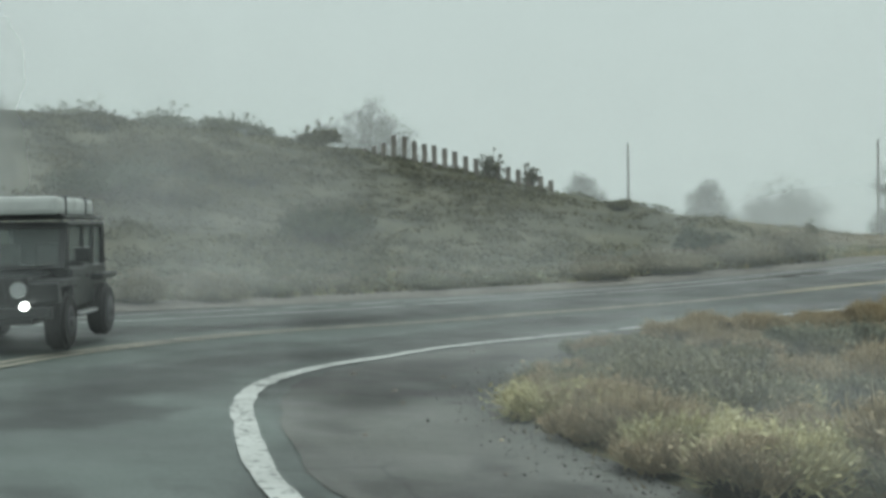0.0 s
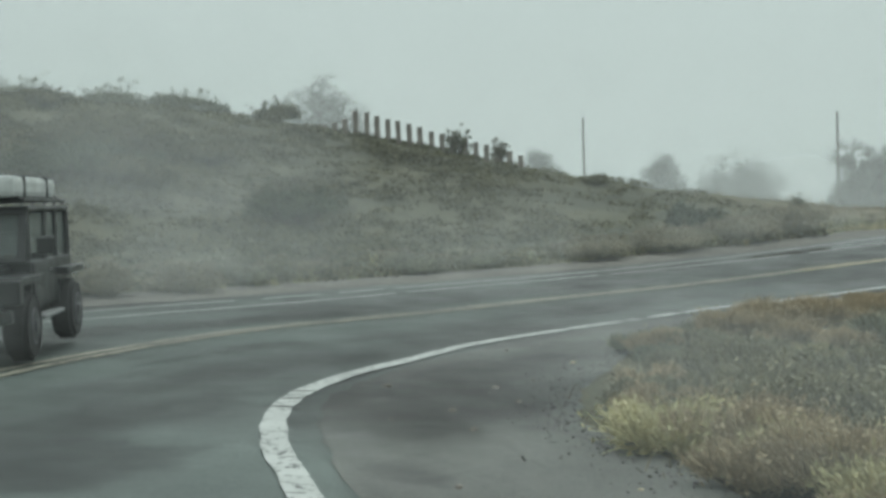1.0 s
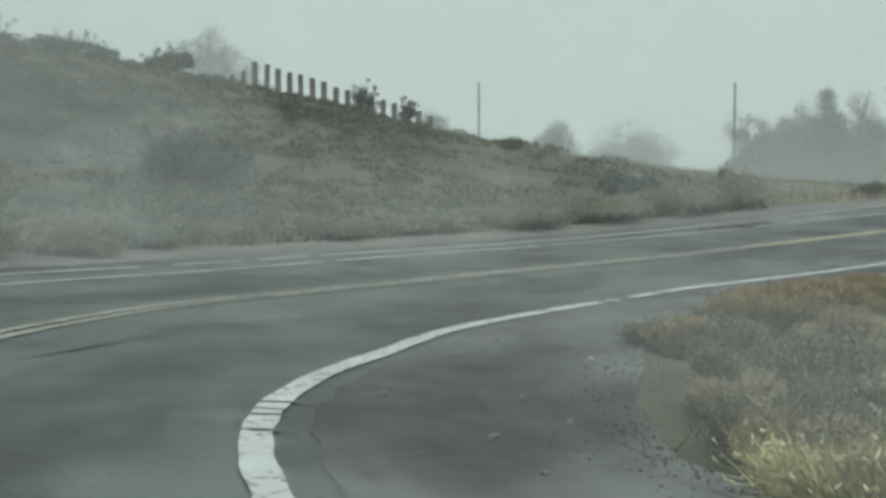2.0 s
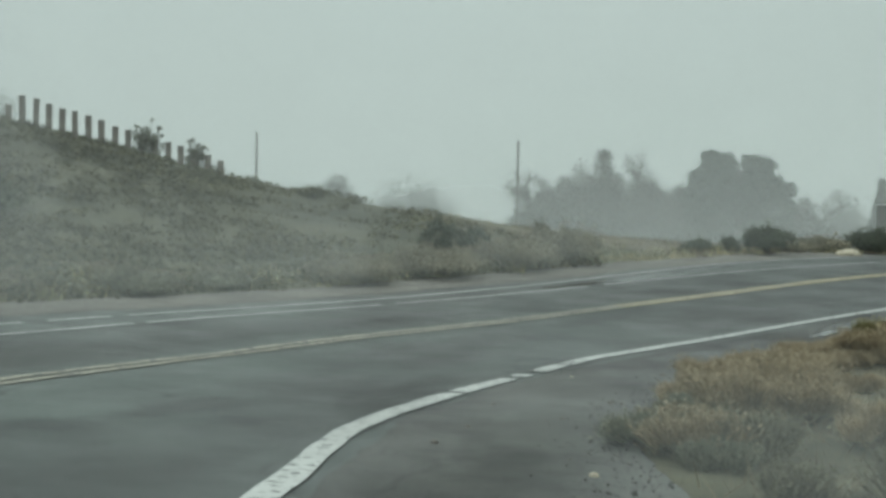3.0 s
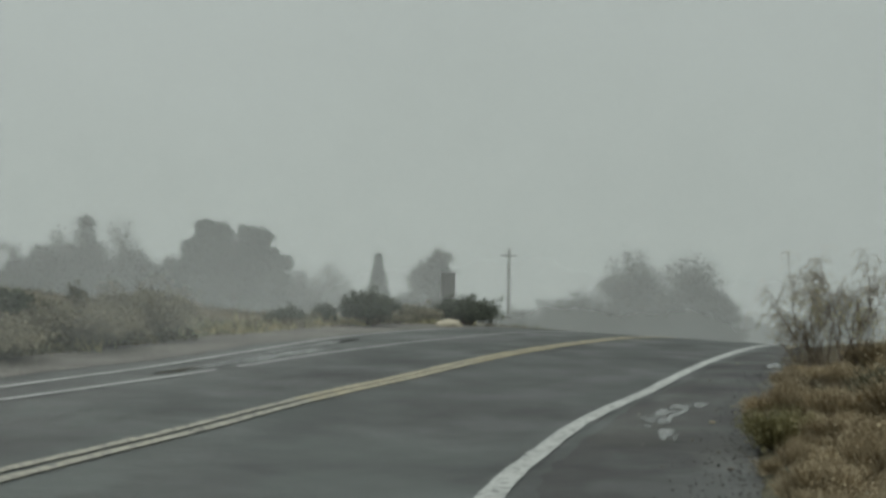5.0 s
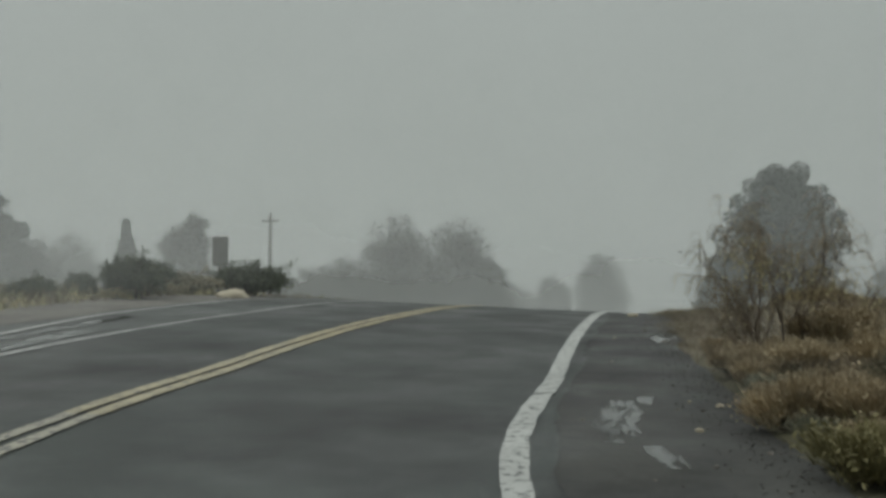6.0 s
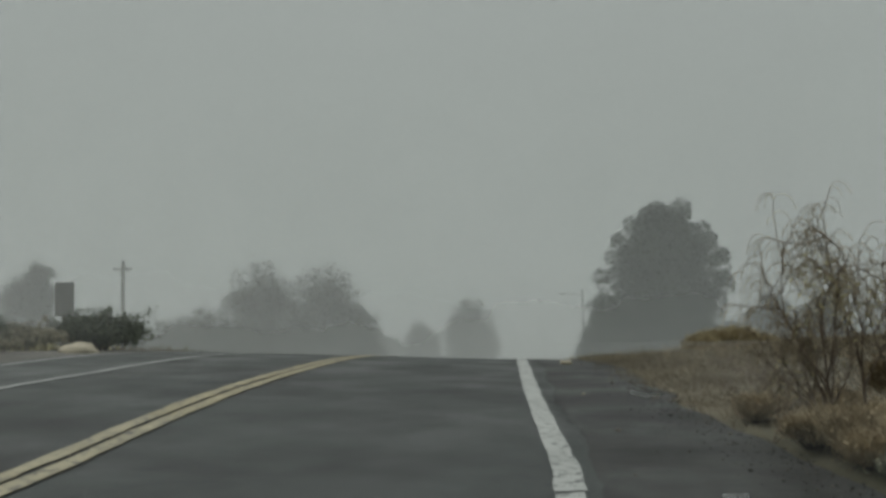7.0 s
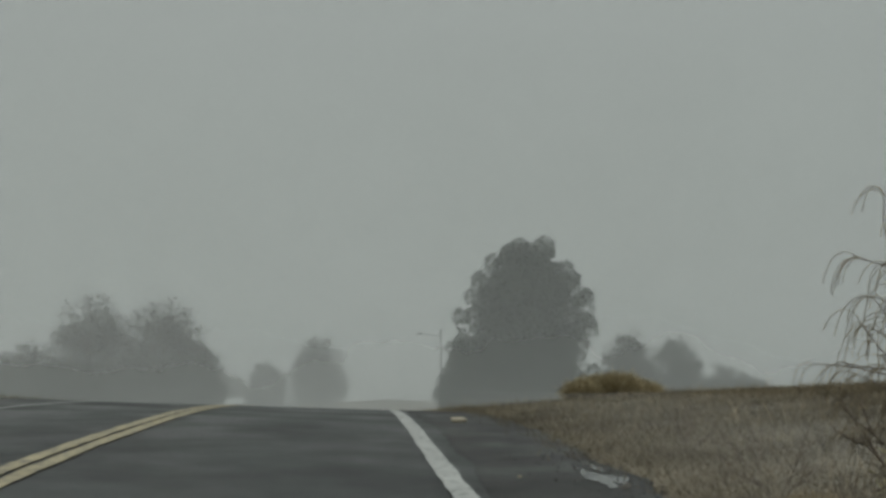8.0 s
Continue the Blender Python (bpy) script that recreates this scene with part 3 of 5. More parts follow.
def conifer(name, x, y, base, high, wide, label, seed=2, clumps=260, leaf=0.1, per=150, shape="cone", ball=0.06, category="tree", lobes=()):
    """An evergreen: tapered trunk, limbs, and a crown of rounded needle clumps that scallop its outline."""
    r = np.random.default_rng(seed)
    root = empty(name, x, y, base)
    bm = bmesh.new()
    p = Vector((0, 0, -0.3))
    for k in range(6):
        qn = Vector((r.normal(0, 0.06), r.normal(0, 0.06), high * 0.9 * (k + 1) / 6))
        tube(bm, p, qn, 0.026 * high * (1 - k / 7), 0.026 * high * (1 - (k + 1) / 7), 9)
        p = qn
    part("trunk", bm, M_BARK, root)
    fill = 6000 if len(lobes) else 2600
    if shape == "cone":
        # whorls of limbs; rounded needle pads sit along the outer part of each limb
        c, size = [], []
        for k, lift in enumerate(np.linspace(0.05, 0.93, 12)):
            reach = wide / 2 * lobed_profile(lift, shape)
            limbs = max(5, int(2.1 * reach * 2))
            for j in range(limbs):
                turn = 2 * np.pi * (j + r.uniform(-0.3, 0.3)) / limbs + k * 1.3
                far = reach * r.uniform(0.72, 1.06)
                rise = lift * high + r.uniform(-0.45, 0.45)
                for along in (1.0, 0.78, 0.55) if far > 1.6 else (0.9, 0.5):
                    turned = turn + r.normal(0, 0.12)
                    c.append((math.cos(turned) * (far * along - 0.3), math.sin(turned) * (far * along - 0.3), rise + 0.12 * far * (along - 0.6) + r.normal(0, 0.2)))
                    size.append(r.uniform(0.8, 1.3) * ball * wide * (0.85 if along == 1.0 else 1.1))
        c.append((0, 0, high * 0.985 - ball * wide))
        size.append(ball * wide * 1.4)
        c, size = np.array(c), np.array(size)
        clumps = len(c)
        rad = np.hypot(c[:, 0], c[:, 1])
    else:
        h = r.uniform(0.02, 0.97, clumps) ** 0.9
        ang = r.uniform(0, 2 * np.pi, clumps)
        lobe = 1 + 0.04 * np.sin(3 * ang + 7 * h + seed) + 0.05 * np.sin(7 * ang - 26 * h + seed)
        size = r.uniform(0.75, 1.35, clumps) * ball * wide
        rad = np.maximum(wide / 2 * lobed_profile(h, shape) * lobe - size, 0.05) * np.where(np.arange(clumps) % 5 > 0, r.uniform(0.95, 1.08, clumps), r.uniform(0.2, 0.8, clumps))
        c = np.column_stack([np.cos(ang) * rad, np.sin(ang) * rad, h * high - 0.4 * size])
    fh, fa = r.uniform(0.0, 0.93, fill), r.uniform(0, 2 * np.pi, fill)
    fr = wide / 2 * lobed_profile(fh, shape) * np.sqrt(r.uniform(0, 0.3, fill))
    inner = np.column_stack([np.cos(fa) * fr, np.sin(fa) * fr, fh * high])
    if len(lobes):
        # a crown of several masses: across, along, height, radius
        mass = np.array(lobes, float)
        w = r.choice(len(mass), clumps, p=mass[:, 3] ** 2 / (mass[:, 3] ** 2).sum())
        c = mass[w, :3] + units(clumps, r) * (mass[w, 3] * r.uniform(0.8, 1.0, clumps))[:, None] * [1, 1, 0.85]
        c[:, 2] = np.abs(c[:, 2])
        rad = np.hypot(c[:, 0], c[:, 1])
        w = r.integers(0, len(mass), fill)
        inner = mass[w, :3] + units(fill, r) * (mass[w, 3] * 0.88 * r.uniform(0, 1, fill) ** 0.4)[:, None]
    who = np.repeat(np.arange(clumps), per)
    pts = c[who] + blob(len(who), r, -0.85) * size[who][:, None]
    pts = np.concatenate([pts, inner])
    v, f = leaf_cloud(pts, np.concatenate([np.full(len(who), leaf), np.full(fill, 0.022 * wide + 0.06)]), r, 1.3)
    raw("crown", v, f, M_PINE, root)
    pick = r.choice(clumps, min(60, clumps), replace=False)
    a = np.column_stack([np.zeros((len(pick), 2)), np.clip(c[pick, 2] - rad[pick] * 0.15, 0.3, 0.88 * high)])
    v, f = sticks(a, c[pick], np.full(len(pick), 0.006 * high), np.full(len(pick), 0.015))
    raw("branchwork", v, f, M_BARK, root)["kind"] = "stuff"
    return tagged(root, label, category)


def winter_tree(name, x, y, base, high, wide, label, seed=2, lobes=7, n=11000, leaf=0.1, slim=False, group=""):
    """A grey leaf-poor tree: trunk, limbs, and twiggy lobes that thin out towards a ragged outline."""
    r = np.random.default_rng(seed)
    root = empty(name, x, y, base)
    bm = bmesh.new()
    tube(bm, (0, 0, -0.3), (r.normal(0, 0.1), r.normal(0, 0.1), 0.6 * high), 0.022 * high, 0.012 * high, 9)
    part("trunk", bm, M_BARK, root)
    ang = np.arange(lobes) * 2.4 + r.uniform(-0.4, 0.4, lobes)
    out = np.sqrt(np.arange(lobes) / lobes) * wide * (0.18 if slim else 0.31)
    size = r.uniform(0.19, 0.27, lobes) * wide * (1.5 if slim else 1.0)
    tall = high * (1.0 - 0.62 * (out / (wide * 0.31 + 1e-6)) ** 1.5 * r.uniform(0.5, 1.0, lobes)) - size * 0.95
    if slim:
        tall = high * np.linspace(0.93, 0.2, lobes)
    hub = np.column_stack([np.cos(ang) * out, np.sin(ang) * out, np.maximum(tall, 0.3 * high)])
    # skirt of low growth
    k = lobes + 1
    sa = np.arange(k) * 2 * np.pi / k + r.uniform(0, 1)
    skirt = np.column_stack([np.cos(sa) * wide * 0.27, np.sin(sa) * wide * 0.27, np.full(k, 0.2 * high) * r.uniform(0.6, 1.3, k)])
    hub, size = np.concatenate([hub, skirt]), np.concatenate([size, r.uniform(0.2, 0.28, k) * wide])
    # twiglets gather in small sprays round each lobe
    sprays = 34 * len(hub)
    who = r.integers(0, len(hub), sprays)
    s = hub[who] + units(sprays, r) * (size[who] * r.uniform(0.25, 1.12, sprays) ** 0.6)[:, None] * [1, 1, 0.95]
    sw = r.integers(0, sprays, n)
    pts = s[sw] + r.normal(0, 0.042 * (wide + high) / 2, (n, 3))
    pts[:, 2] = np.abs(pts[:, 2])
    v, f = leaf_cloud(pts, np.full(n, leaf), r, 1.5)
    raw("crown", v, f, M_GREYLEAF, root)
    first = np.column_stack([np.zeros((len(hub), 2)), np.clip(hub[:, 2] - size, 0.2, 0.55 * high)])
    v, f = sticks(np.concatenate([first, hub[who]]), np.concatenate([hub, s]), np.concatenate([np.full(len(hub), 0.011 * high), np.full(sprays, 0.03)]), np.concatenate([np.full(len(hub), 0.006 * high), np.full(sprays, 0.008)]))
    raw("branchwork", v, f, M_BARK, root)["kind"] = "stuff"
    return tagged(root, label, "tree", group)


def branching(r, start, way, length, rad, depth, out, droop):
    """Grow a limb by short steps and let it fork."""
    p, d = np.array(start, float), np.array(way, float)
    steps = 4
    for k in range(steps):
        d = d + r.normal(0, 0.16, 3) + [0, 0, droop]
        d /= np.linalg.norm(d)
        e = p + d * length / steps
        out.append((p, e, rad * (1 - 0.15 * k), rad * (1 - 0.15 * (k + 1)), depth))
        p = e
        if depth > 0 and (k > 0):
            for _ in range(2 if depth > 1 else 3):
                s = d + r.normal(0, 0.55, 3)
                s /= np.linalg.norm(s)
                branching(r, p, s, length * r.uniform(0.5, 0.75), rad * 0.5, depth - 1, out, droop - 0.03)
    return out


def bare_tree(name, x, y, base, high, wide, label, seed=3, trunks=1, rad=0.12, group="", leaves=2500, leaf=0.1, mat=None):
    r = np.random.default_rng(seed)
    root = empty(name, x, y, base)
    segs = []
    for k in range(trunks):
        branching(r, (r.normal(0, 0.1), r.normal(0, 0.1), -0.2), (r.normal(0, 0.25), r.normal(0, 0.25), 1.0), high * 0.62, rad, 3, segs, 0.02)
    a, b = np.array([s[0] for s in segs]), np.array([s[1] for s in segs])
    ra, rb = np.array([s[2] for s in segs]), np.array([s[3] for s in segs])
    d = np.array([s[4] for s in segs])
    zmax = b[:, 2].max()
    sc = np.array([wide / (np.ptp(b[:, 0]) + 0.1), wide / (np.ptp(b[:, 1]) + 0.1), high / zmax])
    a, b = a * sc, b * sc
    thick = d >= 2
    v, f = sticks(a[thick], b[thick], ra[thick], rb[thick])
    raw("trunk", v, f, M_BARK, root)
    v, f = sticks(a[~thick], b[~thick], np.maximum(ra[~thick], 0.008), np.maximum(rb[~thick], 0.006))
    raw("twigwork", v, f, M_BARK, root)["kind"] = "stuff"
    ends = b[d == 0]
    c = ends[r.integers(0, len(ends), leaves)] + r.normal(0, 0.035 * wide, (leaves, 3))
    v, f = leaf_cloud(c, np.full(leaves, leaf), r, 1.2)
    raw("crown", v, f, mat or M_GREYLEAF, root)
    return tagged(root, label, "tree", group)


# ---- fog banks ----
def fog_bank(name, cx, cy, radius, a0, a1, z0, z1, mat, label, rows=6):
    ang = np.radians(np.linspace(a0, a1, 80))
    zs = np.linspace(z0, z1, rows)
    v = np.stack([np.stack([cx + radius * np.sin(ang), cy + radius * np.cos(ang), 0 * ang + z], 1) for z in zs], 0)
    q = np.arange(v.shape[0] * v.shape[1]).reshape(v.shape[:2])
    f = np.stack([q[:-1, :-1], q[:-1, 1:], q[1:, 1:], q[1:, :-1]], -1).reshape(-1, 4)
    return tagged(raw(name, v.reshape(-1, 3), f, mat, smooth=True), label, "fog", kind="stuff")


def ground_fog(name, body, ground, z0, z1, x0, x1, wisp=0.06):
    """Fog that lies thick along the ground, thins out upwards into an even haze, and begins softly at one side."""
    m = fog_material(name, 1.0, wisp, -40, 60, 90, -39, 0.55)
    nt = m.node_tree
    mix = [n for n in nt.nodes if n.type == "MIX_SHADER" and n.outputs[0].links[0].to_node.type == "OUTPUT_MATERIAL"][0]
    cloud = mix.inputs[0].links[0].from_socket
    sep = nt.nodes.new("ShaderNodeSeparateXYZ")
    nt.links.new(nt.nodes.new("ShaderNodeNewGeometry").outputs["Position"], sep.inputs[0])
    near = remap(nt, sep.outputs["Z"], z0, z1, ground ** 0.5, 0.0)
    thick = nt.nodes.new("ShaderNodeMath")
    thick.operation = "ADD"
    nt.links.new(times(nt, near, near), thick.inputs[0])
    nt.links.new(times(nt, remap(nt, sep.outputs["Z"], 8, 40, 1.0, 0.0), body), thick.inputs[1])
    side = remap(nt, sep.outputs["X"], x0, x1, 0.0, 1.0)
    nt.links.new(times(nt, times(nt, thick.outputs[0], side), cloud), mix.inputs[0])
    return m


for radius, body, ground, z0, z1, x0, x1, label in (
    (54, 0.3, 0.1, -1.0, 6.0, 22, 40, "thin grey fog drifting over the end of the road"),
    (62, 0.23, 0.06, -1.5, 7.0, -30, 10, "thin grey fog drifting before the far trees"),
    (80, 0.12, 0.08, -1.5, 8.0, -60, -20, "grey fog hanging between the far trees"),
    (109, 0.27, 0.25, -1.5, 9.0, -90, -40, "dense grey fog hanging behind the far trees"),
):
    fog_bank("fog_bank", 6, 19, radius, -50, 150, -8, 42, ground_fog("ground_fog", body, ground, z0, z1, x0, x1), label, 12)


def fog_distance():
    """The far distance, lost in plain fog whose brightness is emission; it thins out upwards into the sky."""
    m = bpy.data.materials.new("distant_fog_glow")
    m.use_nodes = True
    nt = m.node_tree
    nt.nodes.clear()
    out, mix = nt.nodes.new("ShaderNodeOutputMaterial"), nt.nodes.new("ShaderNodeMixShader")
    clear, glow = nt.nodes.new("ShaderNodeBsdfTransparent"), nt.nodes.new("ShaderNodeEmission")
    # fog brightness given as the shell's own glow, near the horizon sky's colour
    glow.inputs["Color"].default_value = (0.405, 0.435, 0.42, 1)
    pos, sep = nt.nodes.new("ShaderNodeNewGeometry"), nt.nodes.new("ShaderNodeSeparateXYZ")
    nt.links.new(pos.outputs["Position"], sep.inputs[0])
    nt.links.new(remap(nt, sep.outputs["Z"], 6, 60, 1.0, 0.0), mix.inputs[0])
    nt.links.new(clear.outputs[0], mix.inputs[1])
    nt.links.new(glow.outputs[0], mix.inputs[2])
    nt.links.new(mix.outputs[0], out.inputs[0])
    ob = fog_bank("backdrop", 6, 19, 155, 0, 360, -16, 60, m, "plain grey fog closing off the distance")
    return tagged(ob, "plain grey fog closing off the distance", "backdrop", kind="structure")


fog_distance()


def drifting_mist(offset, s0, s1, ramp0, ramp1, tops, most, wisp, low, high, fade, foot, label, hug=0.0):
    """A low veil of drifting mist along the road, soft at both ends, above and below."""
    i0, i1 = np.searchsorted(ARC, [s0, s1])
    ids = np.arange(i0, i1, 3)
    zs = np.array(tops)
    p = LINE[ids] + NOR[ids] * offset
    v = np.stack([np.column_stack([p, z + hug * road_height(p[:, 0], p[:, 1])]) for z in zs], 0)
    q = np.arange(v.shape[0] * v.shape[1]).reshape(v.shape[:2])
    f = np.stack([q[:-1, :-1], q[:-1, 1:], q[1:, 1:], q[1:, :-1]], -1).reshape(-1, 4)
    uv = np.stack(np.broadcast_arrays(ARC[ids][None, :], zs[:, None]), -1).reshape(-1, 2)
    m = fog_material("drifting_mist", most, wisp, low, high, fade, foot, 0.15)
    nt = m.node_tree
    sep = nt.nodes.new("ShaderNodeSeparateXYZ")
    nt.links.new(nt.nodes.new("ShaderNodeUVMap").outputs[0], sep.inputs[0])
    mix = [n for n in nt.nodes if n.type == "MIX_SHADER" and n.outputs[0].links[0].to_node.type == "OUTPUT_MATERIAL"][0]
    old = mix.inputs[0].links[0].from_socket
    ends = times(nt, remap(nt, sep.outputs["X"], s0, s0 + ramp0, 0.0, 1.0), remap(nt, sep.outputs["X"], s1 - ramp1, s1, 1.0, 0.0))
    if hug:
        ends = times(nt, times(nt, ends, remap(nt, sep.outputs["Y"], 0.0, 0.9, 0.0, 1.0)), remap(nt, sep.outputs["Y"], 1.2, tops[-1], 1.0, 0.0))
    nt.links.new(times(nt, old, ends), mix.inputs[0])
    return tagged(raw("mist", v.reshape(-1, 3), f, m, smooth=True, uv=uv), label, "fog", kind="stuff")


drifting_mist(9.4, arc_at(2.9, -1.8), 61.0, 4, 10, [-0.6, 0.4, 1, 2, 3, 4.2], 0.26, 0.2, -0.6, 1.5, 4.2, 0.4, "thin wisps of mist drifting along the foot of the hill")
drifting_mist(8.0, 49.5, 57.5, 4, 4, [-0.6, 0.6, 1.6, 2.8, 4.2, 6.0], 0.34, 0.2, -0.6, 3.4, 6.0, 0.4, "pale mist drifting before the hill")
drifting_mist(19.0, arc_at(2.9, -1.8), 64.0, 3, 11, [-0.5, 1, 3, 6, 10, 13], 0.74, 0.14, -0.5, 4, 13, 2.0, "thin wisps of mist drifting up the hillside")
drifting_mist(3.1, arc_at(0.05, 5.62), arc_at(7.5, 24.3), 6, 10, [-0.6, 0, 0.4, 0.9, 1.4, 2.0], 0.26, 0.3, -0.45, 0.6, 2.0, 0.5, "thin spray hanging over the wet road")
drifting_mist(5.3, 50.0, 82.0, 9, 20, [0, 0.3, 0.6, 0.9, 1.4, 2.0, 2.8, 3.8], 0.42, 0.22, -9, 8, 12, -8, "pale mist drifting over the outer lane of the bend", 1.0)


def brush_mist(lift, most, s0, s1, s2, s3):
    """Thin mist lying among the brush inside the bend, thinning towards its edges; full between s1 and s2."""
    i0, i1 = np.searchsorted(ARC, [s0, s3])
    ids = np.arange(i0, i1, 3)
    offs = np.array([-0.4, -1.0, -1.6, -2.4, -3.4, -4.6, -6.0, -7.8])
    rows = []
    for o in offs:
        p = LINE[ids] + NOR[ids] * o
        rows.append(np.column_stack([p, road_height(p[:, 0], p[:, 1]) + lift]))
    v = np.stack(rows, 0)
    q = np.arange(v.shape[0] * v.shape[1]).reshape(v.shape[:2])
    f = np.stack([q[:-1, :-1], q[:-1, 1:], q[1:, 1:], q[1:, :-1]], -1).reshape(-1, 4)
    uv = np.stack(np.broadcast_arrays(offs[:, None], ARC[ids][None, :]), -1).reshape(-1, 2)
    m = fog_material("brush_mist", most, 0.35, -3, 20, 30, -2, 0.6)
    nt = m.node_tree
    sep = nt.nodes.new("ShaderNodeSeparateXYZ")
    nt.links.new(nt.nodes.new("ShaderNodeUVMap").outputs[0], sep.inputs[0])
    mix = [n for n in nt.nodes if n.type == "MIX_SHADER" and n.outputs[0].links[0].to_node.type == "OUTPUT_MATERIAL"][0]
    old = mix.inputs[0].links[0].from_socket
    side = times(nt, remap(nt, sep.outputs["X"], -0.4, -3.2, 0.0, 1.0), remap(nt, sep.outputs["X"], -4.2, -7.8, 1.0, 0.0))
    along = remap(nt, sep.outputs["Y"], s2, s3, 1.0, 0.0)
    begin = remap(nt, sep.outputs["Y"], s0, s1, 0.0, 1.0)
    nt.links.new(times(nt, old, times(nt, side, times(nt, along, begin))), mix.inputs[0])
    return tagged(raw("mist", v.reshape(-1, 3), f, m, smooth=True, uv=uv), "thin mist lying among the roadside brush", "fog", kind="stuff")


for lift in (0.34, 0.5, 0.66, 0.84):
    brush_mist(lift, 0.047, arc_at(2.9, -1.8), arc_at(0.05, 5.62), arc_at(-1.15, 13.2), arc_at(3.53, 21.32))
for lift in (0.2, 0.36):
    brush_mist(lift, 0.05, arc_at(10.5, 26.0), arc_at(17.0, 28.6), arc_at(33.0, 33.5), arc_at(44.0, 36.0))

# ---- far trees ----
conifer("pine_tree", 75.9, 41.9, -2.3, 9.85, 8.6, "tall broad dark green pine standing alone beyond the crest", 11, 430, 0.065, 230, "cone", 0.06)
conifer("pine_tree", 73.2, 44.6, -2.2, 4.0, 3.6, "low dark conifer beside the broad pine", 12, 90, 0.1, 110, "cone", 0.13)
PINE_MASSES = [(-1.3, 1.0, 6.9, 1.1), (-2.0, 1.4, 7.3, 0.8), (1.5, -1.1, 6.8, 1.1), (-2.1, 0.8, 8.0, 0.99), (-1.4, -0.2, 7.6, 0.90), (0.8, -0.9, 7.6, 0.99), (1.4, -2.1, 7.3, 0.90), (-3.2, 1.1, 6.2, 1.08), (-1.1, 0.5, 6.2, 1.26), (1.3, 0.3, 6.0, 1.26), (2.8, -1.2, 6.0, 0.99), (3.7, -2.0, 5.3, 0.81), (-3.6, 1.9, 4.6, 1.08), (-1.5, 1.3, 4.6, 1.44), (-0.0, -0.7, 4.4, 1.53), (1.8, -2.3, 4.4, 1.26), (2.9, -3.3, 3.8, 0.81), (-3.1, 1.5, 2.8, 1.53), (-0.0, 1.3, 2.6, 1.71), (2.0, -0.5, 2.6, 1.53), (3.6, -1.8, 2.4, 0.99), (-1.2, 1.8, 1.0, 1.62), (0.8, -1.5, 1.0, 1.62)]
conifer("pine_tree", 64.2, 102.0, -1.0, 9.0, 9.2, "broad dark pine with a flat lobed top in fog", 13, 420, 0.08, 120, "flat", 0.045, lobes=PINE_MASSES)
winter_tree("round_tree", 56.0, 114.2, -1.0, 8.4, 8.4, "rounded grey tree in fog", 14)
winter_tree("poplar_tree", 56.8, 113.2, -1.0, 9.2, 1.8, "narrow grey poplar in fog", 15, slim=True)
conifer("cypress_tree", 71.5, 91.7, -1.5, 6.9, 3.3, "narrow dark cypress in fog", 16, 220, 0.08, 90, "spire", 0.075)
winter_tree("round_tree", 74.6, 89.0, -1.5, 6.3, 4.6, "dark rounded tree with a knobbly top in fog", 17)
winter_tree("round_tree", 81.9, 109.1, -2.0, 6.8, 8.4, "hazy rounded tree far off", 18)
winter_tree("round_tree", 85.1, 75.6, -2.2, 8.2, 7.1, "tall grey tree of a pair in fog", 19)
winter_tree("round_tree", 87.2, 70.8, -2.2, 7.8, 7.1, "tall grey tree of a pair in fog", 20)
winter_tree("round_tree", 83.6, 78.8, -2.2, 4.6, 6.6, "low spreading grey tree in fog", 21)
winter_tree("round_tree", 87.6, 68.6, -2.2, 4.8, 4.6, "low spreading grey tree in fog", 22)
winter_tree("round_tree", 124.1, 74.5, -3.2, 7.0, 6.2, "hazy rounded tree at the end of the road", 23)
winter_tree("round_tree", 117.5, 77.2, -3.0, 4.0, 4.2, "small hazy tree at the end of the road", 24)
winter_tree("round_tree", 105.0, 40.5, -2.8, 6.0, 6.1, "hazy grey tree behind the field", 25)
winter_tree("round_tree", 109.2, 37.3, -2.8, 5.5, 5.8, "hazy grey tree behind the field", 26)
winter_tree("round_tree", 110.6, 33.0, -2.8, 3.4, 6.6, "low hazy grey tree behind the field", 27)
winter_tree("round_tree", -1.0, 135.5, 4.5, 11.0, 13.5, "hazy rounded tree behind the hilltop", 28, 8, 22000)
winter_tree("round_tree", 21.9, 130.5, 0.6, 6.2, 6.4, "rounded hazy shrub tree behind the fence", 29)
winter_tree("round_tree", 40.0, 147.0, 0.0, 6.4, 6.5, "hazy tree far behind the hill", 30)
winter_tree("round_tree", 49.0, 146.0, -0.5, 7.2, 12.5, "hazy tree far behind the hill", 31)
winter_tree("round_tree", 70.5, 83.5, -1.5, 6.7, 2.2, "slim grey tree in fog", 32, slim=True)
for k, (x, y, high, wide) in enumerate([(53.6, 115.0, 6.6, 6.0), (57.4, 112.6, 7.4, 6.2), (60.4, 111.0, 6.6, 6.0), (51.0, 113.4, 5.4, 5.6), (62.2, 108.0, 6.0, 5.4)]):
    winter_tree("round_tree", x, y, -1.0, high, wide, "broad grey tree standing in a clump in fog", 240 + k, group="clump of grey trees")
